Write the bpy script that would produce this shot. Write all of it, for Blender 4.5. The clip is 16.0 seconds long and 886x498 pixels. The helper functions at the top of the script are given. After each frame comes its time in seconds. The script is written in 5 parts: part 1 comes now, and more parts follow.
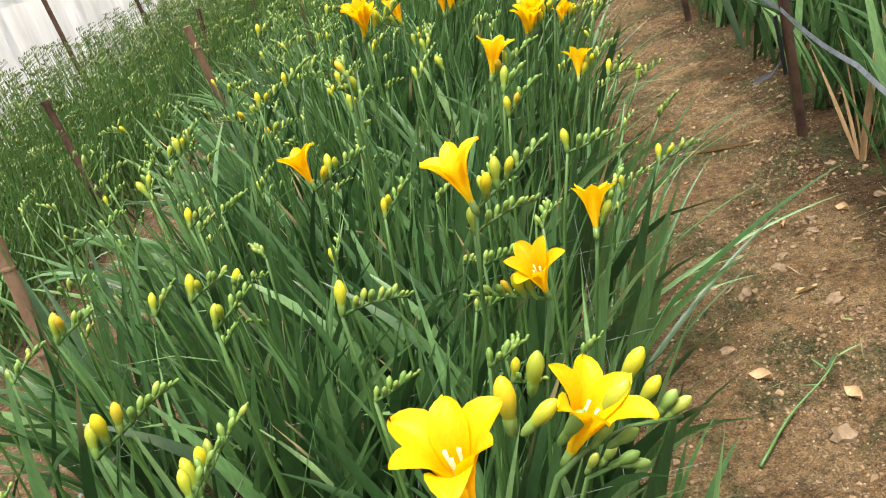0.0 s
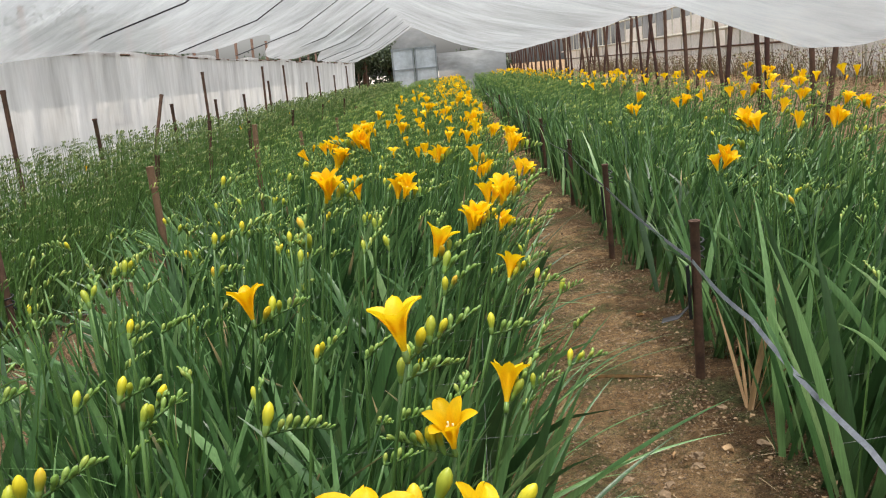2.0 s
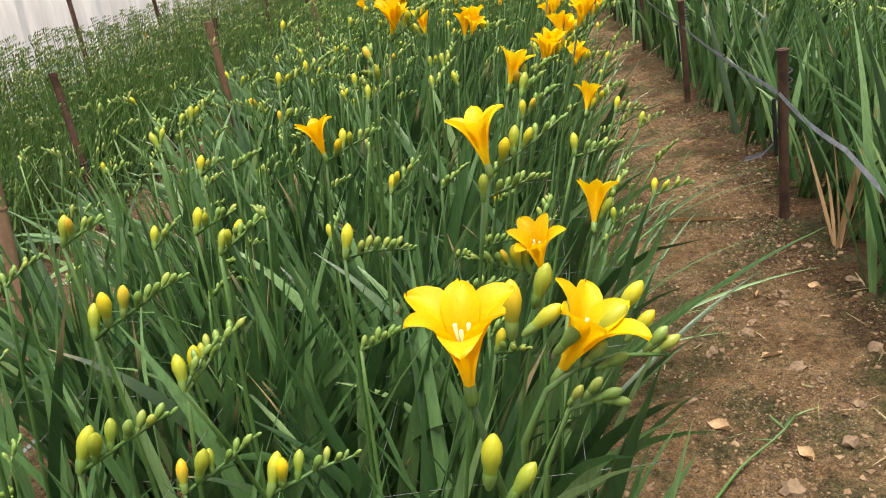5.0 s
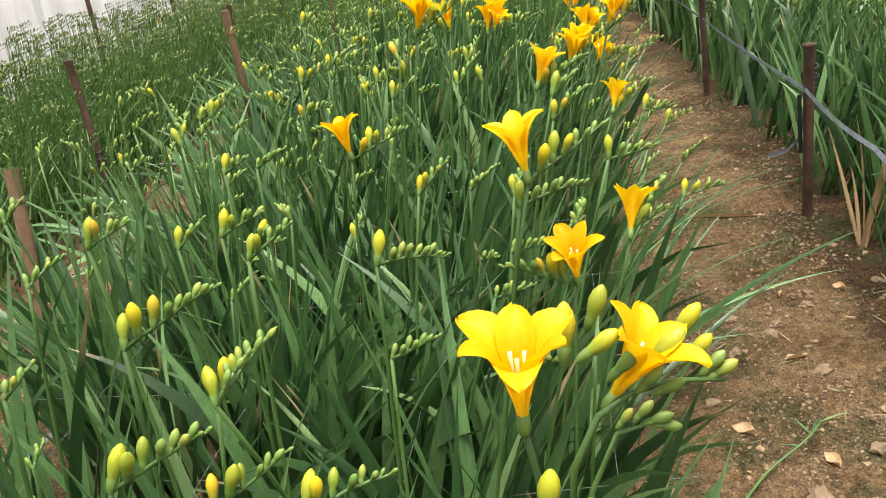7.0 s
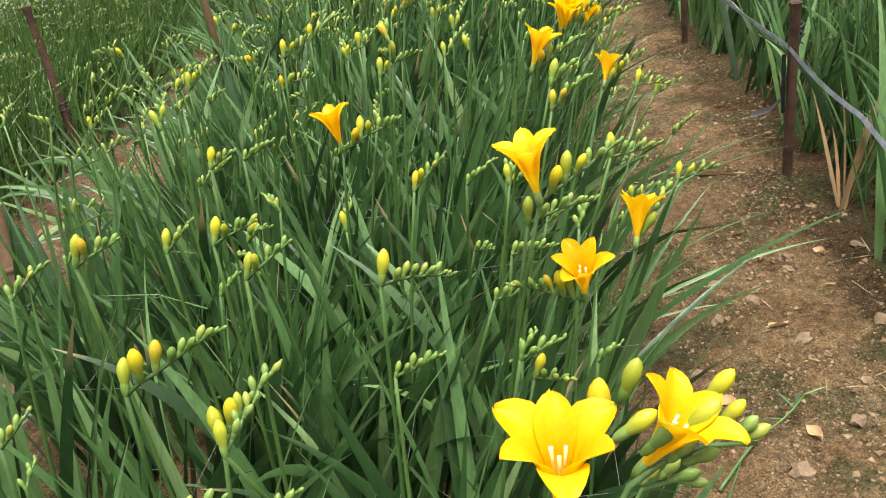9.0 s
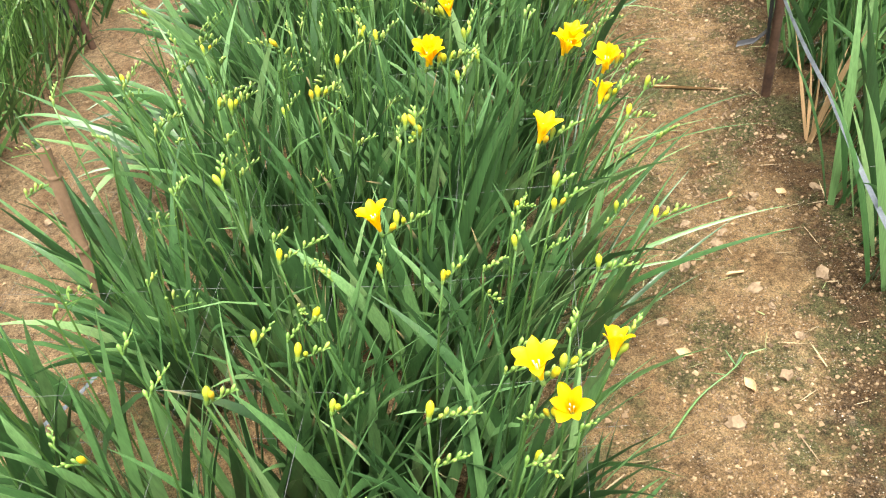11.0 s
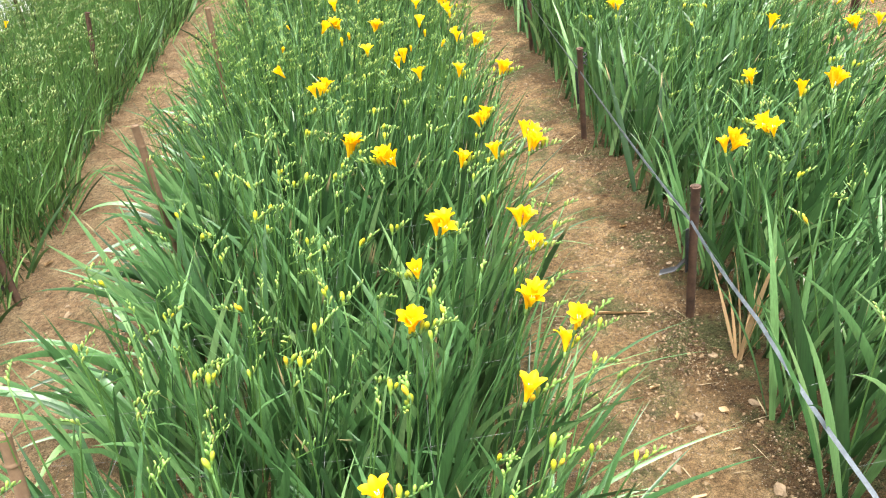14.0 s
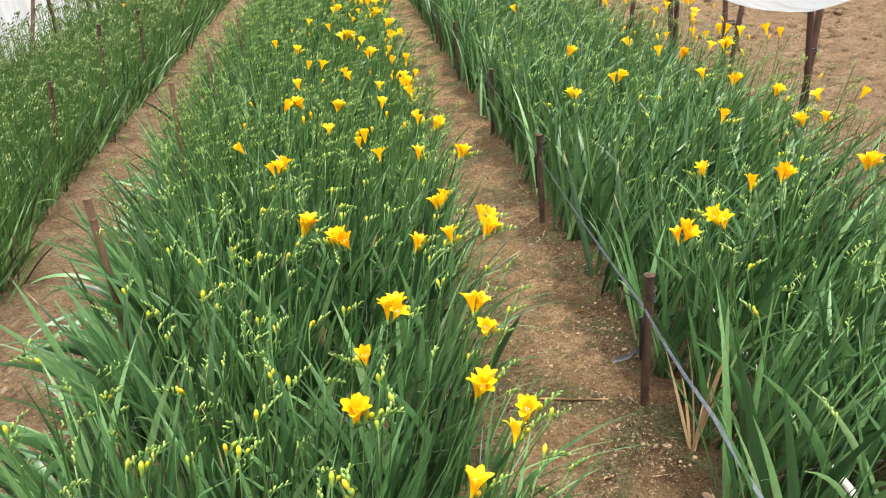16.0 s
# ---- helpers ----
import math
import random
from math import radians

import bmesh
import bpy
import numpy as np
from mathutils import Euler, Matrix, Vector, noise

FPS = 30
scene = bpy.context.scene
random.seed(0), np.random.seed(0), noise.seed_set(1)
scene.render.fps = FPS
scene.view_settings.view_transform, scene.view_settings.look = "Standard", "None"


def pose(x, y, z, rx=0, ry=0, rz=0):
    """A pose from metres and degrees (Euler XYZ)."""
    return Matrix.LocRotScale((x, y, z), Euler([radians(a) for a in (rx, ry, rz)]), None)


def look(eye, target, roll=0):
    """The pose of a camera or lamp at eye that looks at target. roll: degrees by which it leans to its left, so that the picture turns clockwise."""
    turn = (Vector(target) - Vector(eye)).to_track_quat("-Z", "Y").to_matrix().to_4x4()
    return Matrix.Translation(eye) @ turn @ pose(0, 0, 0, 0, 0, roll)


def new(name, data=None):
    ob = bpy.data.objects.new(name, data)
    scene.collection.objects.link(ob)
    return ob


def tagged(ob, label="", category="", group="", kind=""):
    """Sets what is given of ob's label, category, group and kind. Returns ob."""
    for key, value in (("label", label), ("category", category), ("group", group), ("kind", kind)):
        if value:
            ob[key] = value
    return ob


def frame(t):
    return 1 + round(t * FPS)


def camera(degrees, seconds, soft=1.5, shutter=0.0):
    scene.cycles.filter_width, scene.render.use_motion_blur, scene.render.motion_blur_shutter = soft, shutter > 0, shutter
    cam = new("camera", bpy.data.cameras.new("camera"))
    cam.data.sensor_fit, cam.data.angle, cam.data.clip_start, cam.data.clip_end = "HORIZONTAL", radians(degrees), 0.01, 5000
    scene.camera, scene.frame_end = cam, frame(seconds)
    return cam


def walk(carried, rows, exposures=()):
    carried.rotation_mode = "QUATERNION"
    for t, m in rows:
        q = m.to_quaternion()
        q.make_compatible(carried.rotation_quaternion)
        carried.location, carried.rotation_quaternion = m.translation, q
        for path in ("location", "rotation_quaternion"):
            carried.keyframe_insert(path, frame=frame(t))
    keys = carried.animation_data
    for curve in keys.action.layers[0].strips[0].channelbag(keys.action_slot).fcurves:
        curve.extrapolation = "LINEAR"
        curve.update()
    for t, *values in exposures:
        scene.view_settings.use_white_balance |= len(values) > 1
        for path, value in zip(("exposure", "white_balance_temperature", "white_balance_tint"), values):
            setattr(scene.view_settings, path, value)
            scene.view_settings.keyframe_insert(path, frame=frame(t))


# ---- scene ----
cam = camera(56.5, 16.0, 1.1)
PATH = [
    (0, (-0.563, -2.124, 0.914), (-0.941, -0.342, 0.089), -19.2),
    (0.5, (-0.533, -2.151, 0.912), (-0.817, -0.278, 0.273), -11.1),
    (1, (-0.547, -2.193, 0.909), (-0.737, -0.27, 0.394), -8.2),
    (1.5, (-0.561, -2.217, 0.908), (-0.7, -0.276, 0.448), -6.8),
    (2, (-0.577, -2.221, 0.912), (-0.679, -0.269, 0.487), -5.4),
    (2.5, (-0.589, -2.22, 0.912), (-0.71, -0.269, 0.487), -5.0),
    (3, (-0.605, -2.213, 0.902), (-0.78, -0.279, 0.424), -5.9),
    (3.5, (-0.592, -2.21, 0.887), (-0.815, -0.306, 0.317), -7.4),
    (4, (-0.59, -2.201, 0.867), (-0.833, -0.329, 0.206), -8.8),
    (4.5, (-0.59, -2.193, 0.859), (-0.855, -0.342, 0.151), -9.3),
    (4.7, (-0.594, -2.191, 0.858), (-0.872, -0.343, 0.144), -9.3),
    (6.8, (-0.617, -2.172, 0.866), (-0.926, -0.339, 0.13), -8.4),
    (7, (-0.623, -2.166, 0.869), (-0.936, -0.336, 0.127), -8.7),
    (7.5, (-0.633, -2.166, 0.883), (-0.927, -0.326, 0.158), -8.1),
    (8, (-0.632, -2.173, 0.891), (-0.89, -0.316, 0.194), -7.5),
    (8.5, (-0.642, -2.158, 0.897), (-0.894, -0.325, 0.139), -8.1),
    (8.7, (-0.646, -2.141, 0.9), (-0.898, -0.327, 0.095), -8.2),
    (10.8, (-0.67, -2.076, 1.371), (-0.91, -0.654, -0.015), -8.7),
    (11, (-0.644, -2.086, 1.401), (-0.895, -0.641, 0.042), -9.2),
    (11.5, (-0.639, -2.099, 1.46), (-0.812, -0.528, 0.234), -10.1),
    (12, (-0.682, -2.092, 1.488), (-0.696, -0.406, 0.412), -12.4),
    (12.5, (-0.711, -2.075, 1.515), (-0.575, -0.352, 0.51), -10.4),
    (13, (-0.752, -2.056, 1.522), (-0.617, -0.319, 0.539), -6.2),
    (13.5, (-0.764, -2.056, 1.52), (-0.687, -0.332, 0.508), -6.3),
    (14, (-0.766, -2.068, 1.515), (-0.741, -0.328, 0.528), -6.8),
    (14.5, (-0.757, -2.071, 1.524), (-0.729, -0.276, 0.642), -5.2),
    (15, (-0.76, -2.065, 1.54), (-0.728, -0.229, 0.747), -3.7),
    (15.5, (-0.758, -2.055, 1.539), (-0.72, -0.215, 0.754), -3.8),
    (16, (-0.742, -2.044, 1.521), (-0.606, -0.23, 0.69), -3.8),
]
EXPOSURES = [(0, 1.22, 6900, 10), (0.5, 0.97, 6900, 11), (1, 0.78, 6750, 10), (1.5, 0.62, 6650, 10), (2, 0.70, 6650, 10), (3.5, 0.80, 6950, 13), (4.7, 0.88, 7100, 15), (7, 1.07, 6900, 12), (8.7, 1.07, 6900, 12), (10.8, 1.85, 6850, 8),
             (11.5, 1.97, 6700, 6), (12.5, 1.91, 6600, 6), (13.5, 1.93, 6600, 6), (14.5, 1.90, 6500, 7), (15, 1.66, 6500, 9), (15.5, 1.46, 6550, 10), (16, 1.36, 6550, 10)]
walk(cam, [(t, look(eye, target, roll)) for t, eye, target, roll in PATH], EXPOSURES)

# ---- light ----
world = bpy.data.worlds.new("sky")
scene.world = world
world.use_nodes = True
wn, wl = world.node_tree.nodes, world.node_tree.links
sky = wn.new("ShaderNodeTexSky")
sky.sky_type, sky.sun_disc = "NISHITA", False
sky.sun_elevation, sky.sun_rotation = radians(82), radians(153)
sky.dust_density = 4.0
pale = wn.new("ShaderNodeHueSaturation")
pale.inputs["Saturation"].default_value = 0.3
wl.new(sky.outputs["Color"], pale.inputs["Color"])
wl.new(pale.outputs["Color"], wn["Background"].inputs["Color"])
wn["Background"].inputs["Strength"].default_value = 0.145
sun = new("sun", bpy.data.lights.new("sun", "SUN"))
sun.data.energy, sun.data.angle, sun.data.color = 3.45, radians(32), (1.0, 0.97, 0.92)
sun.matrix_world = look((0, 0, 0), (-0.06, 0.12, -0.98))


# ---- materials ----
def shader(name):
    m = bpy.data.materials.new(name)
    m.use_nodes = True
    nt = m.node_tree
    return m, nt, nt.nodes["Principled BSDF"]


def node(nt, kind, **values):
    n = nt.nodes.new(kind)
    for key, value in values.items():
        n.inputs[key.replace("_", " ")].default_value = value
    return n


def ramp(nt, source, stops):
    r = nt.nodes.new("ShaderNodeValToRGB")
    e = r.color_ramp.elements
    while len(e) < len(stops):
        e.new(0.5)
    for el, (p, c) in zip(e, stops):
        el.position, el.color = p, (*c, 1)
    nt.links.new(source, r.inputs["Fac"])
    return r.outputs["Color"]


def mix(nt, fac, a, b, kind="MIX"):
    n = nt.nodes.new("ShaderNodeMix")
    n.data_type, n.blend_type = "RGBA", kind
    for slot, v in ((0, fac), (6, a), (7, b)):
        if isinstance(v, (int, float)):
            n.inputs[slot].default_value = v
        elif isinstance(v, tuple):
            n.inputs[slot].default_value = (*v, 1)
        else:
            nt.links.new(v, n.inputs[slot])
    return n.outputs[2]


def noise_of(nt, scale, detail=4, coord="Object", stretch=None, rough=0.6):
    tc = nt.nodes.new("ShaderNodeTexCoord")
    n = node(nt, "ShaderNodeTexNoise", Scale=scale, Detail=detail, Roughness=rough)
    src = tc.outputs[coord]
    if stretch:
        mp = nt.nodes.new("ShaderNodeMapping")
        mp.inputs["Scale"].default_value = stretch
        nt.links.new(src, mp.inputs["Vector"])
        src = mp.outputs["Vector"]
    nt.links.new(src, n.inputs["Vector"])
    return n.outputs["Fac"]


def bump(nt, b, height, strength, distance):
    n = node(nt, "ShaderNodeBump", Strength=strength, Distance=distance)
    nt.links.new(height, n.inputs["Height"])
    nt.links.new(n.outputs["Normal"], b.inputs["Normal"])


def chance(nt, island):
    if island:
        return nt.nodes.new("ShaderNodeNewGeometry").outputs["Random Per Island"]
    return nt.nodes.new("ShaderNodeObjectInfo").outputs["Random"]


def thin(nt, m, b, col, amount):
    """Lets light through a thin sheet such as a leaf or a petal."""
    t = nt.nodes.new("ShaderNodeBsdfTranslucent")
    nt.links.new(col, t.inputs["Color"])
    mx = nt.nodes.new("ShaderNodeMixShader")
    mx.inputs[0].default_value = amount
    nt.links.new(b.outputs[0], mx.inputs[1])
    nt.links.new(t.outputs[0], mx.inputs[2])
    nt.links.new(mx.outputs[0], nt.nodes["Material Output"].inputs["Surface"])


def leafy(name, stops, island, rough=0.41, through_light=0.18, streak=(60, 60, 4), tips=False):
    m, nt, b = shader(name)
    col = ramp(nt, chance(nt, island), stops)
    fine = noise_of(nt, 2.5, 3, stretch=streak)
    col = mix(nt, 0.55, col, ramp(nt, fine, [(0.3, (0.5, 0.5, 0.5)), (0.7, (1.35, 1.32, 1.3))]), "MULTIPLY")
    blotch = noise_of(nt, 9, 2)
    col = mix(nt, ramp(nt, blotch, [(0.6, (0, 0, 0)), (0.78, (0.35, 0.35, 0.35))]), col, (0.19, 0.25, 0.07))
    if tips:
        # a few leaves are withered at the tip
        sep = nt.nodes.new("ShaderNodeSeparateXYZ")
        nt.links.new(nt.nodes.new("ShaderNodeTexCoord").outputs["Object"], sep.inputs[0])
        end = ramp(nt, sep.outputs["Z"], [(0.84, (0, 0, 0)), (0.90, (1, 1, 1))])
        few = ramp(nt, nt.nodes.new("ShaderNodeObjectInfo").outputs["Random"], [(0.07, (1, 1, 1)), (0.10, (0, 0, 0))])
        col = mix(nt, mix(nt, 1.0, end, few, "MULTIPLY"), col, (0.38, 0.29, 0.15))
    nt.links.new(col, b.inputs["Base Color"])
    b.inputs["Roughness"].default_value = rough
    b.inputs["Specular IOR Level"].default_value = 0.7
    bump(nt, b, fine, 0.25, 0.002)
    thin(nt, m, b, col, through_light)
    return m


GREENS = [(0.0, (0.018, 0.050, 0.015)), (0.3, (0.044, 0.114, 0.034)), (0.65, (0.086, 0.193, 0.062)), (0.9, (0.148, 0.282, 0.100)), (1.0, (0.235, 0.37, 0.150))]
LEAF = leafy("leaf_green", GREENS, False, tips=True)
LEAF_MASS = leafy("leaf_green_mass", GREENS, True)
GRASS = leafy("leaf_fine_green", [(0.0, (0.020, 0.052, 0.013)), (0.5, (0.058, 0.132, 0.033)), (0.85, (0.135, 0.265, 0.075)), (1.0, (0.22, 0.34, 0.12))], True)
DRY = leafy("leaf_dry", [(0.0, (0.34, 0.20, 0.085)), (1.0, (0.48, 0.32, 0.17))], False, 0.7, 0.2)
STEM = leafy("stem_green", [(0.0, (0.055, 0.135, 0.028)), (1.0, (0.095, 0.200, 0.045))], False, 0.5, 0.1)
STEM_MASS = leafy("stem_green_mass", [(0.0, (0.075, 0.170, 0.035)), (1.0, (0.130, 0.250, 0.055))], True, 0.5, 0.1)
BUD_GREEN = leafy("bud_green", [(0.0, (0.15, 0.29, 0.055)), (1.0, (0.24, 0.38, 0.095))], False, 0.45, 0.25)
BUD_MASS = leafy("bud_green_mass", [(0.0, (0.13, 0.25, 0.05)), (0.6, (0.23, 0.37, 0.085)), (1.0, (0.42, 0.48, 0.11))], True, 0.5, 0.25)
BUD_DARK = leafy("bud_dark", [(0.0, (0.06, 0.10, 0.022)), (0.5, (0.14, 0.22, 0.052)), (1.0, (0.30, 0.38, 0.12))], True, 0.5, 0.2)


def petal(name, island):
    m, nt, b = shader(name)
    col = ramp(nt, chance(nt, island), [(0.0, (0.92, 0.55, 0.005)), (0.5, (0.93, 0.62, 0.008)), (1.0, (0.94, 0.71, 0.014))])
    vein = noise_of(nt, 3, 3, stretch=(260, 260, 30))
    col = mix(nt, 0.5, col, ramp(nt, vein, [(0.3, (0.82, 0.76, 0.7)), (0.75, (1.08, 1.1, 1.1))]), "MULTIPLY")
    if not island:
        # deep orange inside the throat, paler at the foot of the tube
        tc = nt.nodes.new("ShaderNodeTexCoord")
        sep = nt.nodes.new("ShaderNodeSeparateXYZ")
        nt.links.new(tc.outputs["Object"], sep.inputs[0])
        flat = nt.nodes.new("ShaderNodeVectorMath")
        flat.operation = "MULTIPLY"
        flat.inputs[1].default_value = (1, 1, 0)
        nt.links.new(tc.outputs["Object"], flat.inputs[0])
        rad = nt.nodes.new("ShaderNodeVectorMath")
        rad.operation = "LENGTH"
        nt.links.new(flat.outputs[0], rad.inputs[0])
        near_axis = ramp(nt, rad.outputs["Value"], [(0.0085, (1, 1, 1)), (0.0165, (0, 0, 0))])
        high = ramp(nt, sep.outputs["Z"], [(0.021, (0, 0, 0)), (0.031, (1, 1, 1))])
        fac = mix(nt, 1.0, near_axis, high, "MULTIPLY")
        info = nt.nodes.new("ShaderNodeObjectInfo").outputs["Random"]
        fac = mix(nt, 1.0, fac, ramp(nt, info, [(0.55, (0.04, 0.04, 0.04)), (0.97, (0.5, 0.5, 0.5))]), "MULTIPLY")
        col = mix(nt, fac, col, (0.90, 0.36, 0.004))
        foot = ramp(nt, sep.outputs["Z"], [(0.0, (0.55, 0.55, 0.55)), (0.02, (0, 0, 0))])
        col = mix(nt, foot, col, (0.62, 0.50, 0.05))
    nt.links.new(col, b.inputs["Base Color"])
    b.inputs["Roughness"].default_value = 0.5
    b.inputs["Specular IOR Level"].default_value = 0.3
    bump(nt, b, vein, 0.2, 0.001)
    thin(nt, m, b, col, 0.42)
    return m


PETAL, PETAL_MASS = petal("petal_yellow", False), petal("petal_yellow_mass", True)


def bud_skin(name, foot, tips, z0, z1):
    m, nt, b = shader(name)
    tc = nt.nodes.new("ShaderNodeTexCoord")
    sep = nt.nodes.new("ShaderNodeSeparateXYZ")
    nt.links.new(tc.outputs["Object"], sep.inputs[0])
    tip = ramp(nt, chance(nt, False), tips)
    col = mix(nt, ramp(nt, sep.outputs["Z"], [(z0, (0, 0, 0)), (z1, (1, 1, 1))]), foot, tip)
    vein = noise_of(nt, 3, 3, stretch=(220, 220, 20))
    col = mix(nt, 0.5, col, ramp(nt, vein, [(0.3, (0.75, 0.8, 0.7)), (0.75, (1.1, 1.1, 1.1))]), "MULTIPLY")
    nt.links.new(col, b.inputs["Base Color"])
    b.inputs["Roughness"].default_value = 0.45
    thin(nt, m, b, col, 0.2)
    return m


BUD_TIP = bud_skin("bud_green_tip", (0.12, 0.24, 0.05), [(0.0, (0.17, 0.30, 0.06)), (0.7, (0.27, 0.39, 0.09)), (1.0, (0.40, 0.42, 0.07))], 0.004, 0.014)
BUD_YELLOW = bud_skin("bud_yellow", (0.20, 0.33, 0.05), [(0.0, (0.33, 0.39, 0.04)), (0.45, (0.52, 0.52, 0.03)), (0.8, (0.80, 0.63, 0.015)), (1.0, (0.72, 0.40, 0.02))], 0.005, 0.0235)


def soil(name, tones, green):
    m, nt, b = shader(name)
    big, mid, fine, grain = noise_of(nt, 1.4, 5), noise_of(nt, 9, 8, rough=0.7), noise_of(nt, 60, 8, rough=0.75), noise_of(nt, 260, 4)
    col = ramp(nt, mid, [(0.30, tones[0]), (0.44, tones[1]), (0.58, tones[2]), (0.74, tones[3])])
    col = mix(nt, ramp(nt, big, [(0.45, (0, 0, 0)), (0.60, (0.45, 0.45, 0.45))]), col, tuple(v * 0.6 for v in tones[1]))
    damp = noise_of(nt, 2.6, 6, rough=0.7)
    # wetter where the irrigation of the second bed seeps out
    seep = node(nt, "ShaderNodeMapRange")
    for slot, value in ((1, -0.20), (2, 0.02), (3, 0.0), (4, 0.22)):
        seep.inputs[slot].default_value = value
    place = nt.nodes.new("ShaderNodeSeparateXYZ")
    nt.links.new(nt.nodes.new("ShaderNodeTexCoord").outputs["Object"], place.inputs[0])
    nt.links.new(place.outputs["X"], seep.inputs[0])
    wet = nt.nodes.new("ShaderNodeMath")
    nt.links.new(damp, wet.inputs[0])
    nt.links.new(seep.outputs[0], wet.inputs[1])
    col = mix(nt, ramp(nt, wet.outputs[0], [(0.55, (0, 0, 0)), (0.65, (0.85, 0.85, 0.85))]), col, tuple(v * 0.66 for v in tones[0]))
    if green:
        algae = noise_of(nt, 3.6, 8, rough=0.8)
        col = mix(nt, ramp(nt, algae, [(0.48, (0, 0, 0)), (0.57, (0.8, 0.8, 0.8))]), col, (0.088, 0.102, 0.042))
        pale = noise_of(nt, 5.3, 7, rough=0.75)
        col = mix(nt, ramp(nt, pale, [(0.60, (0, 0, 0)), (0.70, (0.5, 0.5, 0.5))]), col, (0.30, 0.245, 0.18))
    sep = nt.nodes.new("ShaderNodeSeparateXYZ")
    nt.links.new(nt.nodes.new("ShaderNodeTexCoord").outputs["Object"], sep.inputs[0])
    dry = node(nt, "ShaderNodeMapRange")
    for slot, value in ((1, -1.5), (2, -1.9), (3, 0.0), (4, 0.75)):
        dry.inputs[slot].default_value = value
    nt.links.new(sep.outputs["X"], dry.inputs[0])
    field = node(nt, "ShaderNodeMapRange")
    for slot, value in ((1, 1.1), (2, 1.5), (3, 0.0), (4, 0.7)):
        field.inputs[slot].default_value = value
    nt.links.new(sep.outputs["X"], field.inputs[0])
    sandy = ramp(nt, mid, [(0.35, (0.19, 0.114, 0.064)), (0.65, (0.39, 0.268, 0.164))])
    col = mix(nt, dry.outputs[0], col, sandy)
    col = mix(nt, field.outputs[0], col, sandy)
    # unseen ground past the wall, made pale to bounce light onto its film
    wall_bounce = node(nt, "ShaderNodeMapRange")
    for slot, value in ((1, -4.1), (2, -4.6), (3, 0.0), (4, 0.9)):
        wall_bounce.inputs[slot].default_value = value
    nt.links.new(sep.outputs["X"], wall_bounce.inputs[0])
    col = mix(nt, wall_bounce.outputs[0], col, ramp(nt, mid, [(0.35, (0.38, 0.35, 0.30)), (0.65, (0.52, 0.49, 0.44))]))
    col = mix(nt, 0.9, col, ramp(nt, fine, [(0.34, (0.30, 0.29, 0.28)), (0.48, (1, 1, 1)), (0.66, (1.6, 1.55, 1.5))]), "MULTIPLY")
    col = mix(nt, 0.9, col, ramp(nt, grain, [(0.32, (0.42, 0.41, 0.40)), (0.5, (1, 1, 1)), (0.68, (1.65, 1.62, 1.58))]), "MULTIPLY")
    tc = nt.nodes.new("ShaderNodeTexCoord")
    v = node(nt, "ShaderNodeTexVoronoi", Scale=150.0)
    nt.links.new(tc.outputs["Object"], v.inputs["Vector"])
    # pale grit
    grit = ramp(nt, v.outputs["Distance"], [(0.16, (1, 1, 1)), (0.24, (0, 0, 0))])
    some = ramp(nt, noise_of(nt, 17, 4), [(0.50, (0, 0, 0)), (0.60, (0.8, 0.8, 0.8))])
    col = mix(nt, mix(nt, 1.0, grit, some, "MULTIPLY"), col, (0.55, 0.48, 0.38))
    nt.links.new(col, b.inputs["Base Color"])
    b.inputs["Roughness"].default_value = 0.95
    b.inputs["Specular IOR Level"].default_value = 0.15
    both = mix(nt, 0.4, mix(nt, 0.5, mid, fine), grain)
    bump(nt, b, both, 1.0, 0.09)
    return m


SOIL = soil("soil_red_brown", ((0.122, 0.072, 0.035), (0.272, 0.170, 0.085), (0.385, 0.258, 0.135), (0.49, 0.355, 0.205)), True)


def plain(name, a, b_, scale, rough, metal=0.0, strength=0.4, distance=0.002, stretch=None):
    m, nt, b = shader(name)
    f, g = noise_of(nt, scale, 6, stretch=stretch), noise_of(nt, scale * 6, 4)
    col = ramp(nt, f, [(0.3, a), (0.7, b_)])
    col = mix(nt, 0.5, col, ramp(nt, g, [(0.3, (0.65, 0.65, 0.65)), (0.7, (1.25, 1.25, 1.25))]), "MULTIPLY")
    nt.links.new(col, b.inputs["Base Color"])
    b.inputs["Roughness"].default_value, b.inputs["Metallic"].default_value = rough, metal
    bump(nt, b, g, strength, distance)
    return m


RUST = plain("rusty_steel", (0.050, 0.026, 0.017), (0.135, 0.072, 0.045), 22, 0.85)
RUST_RED = plain("rusty_red_steel", (0.030, 0.012, 0.010), (0.085, 0.034, 0.022), 14, 0.75)
BAMBOO = plain("weathered_bamboo", (0.12, 0.068, 0.038), (0.26, 0.16, 0.092), 16, 0.8, stretch=(1, 1, 0.2))
STONE = plain("pebble_stone", (0.13, 0.085, 0.050), (0.26, 0.185, 0.115), 30, 0.9)
TAPE = plain("grey_plastic_tape", (0.085, 0.098, 0.118), (0.17, 0.19, 0.22), 30, 0.5)
BLACK = plain("black_plastic", (0.010, 0.010, 0.012), (0.03, 0.03, 0.035), 30, 0.45)
WIRE = plain("thin_grey_wire", (0.10, 0.11, 0.11), (0.22, 0.23, 0.23), 30, 0.5)
PALE_PIPE = plain("pale_plastic_pipe", (0.55, 0.53, 0.48), (0.70, 0.68, 0.62), 12, 0.5)
GREY_FRAME = plain("grey_painted_frame", (0.17, 0.20, 0.22), (0.28, 0.31, 0.33), 8, 0.6)
PANEL = plain("dull_white_sheet", (0.76, 0.72, 0.64), (0.90, 0.88, 0.84), 2.0, 0.7)
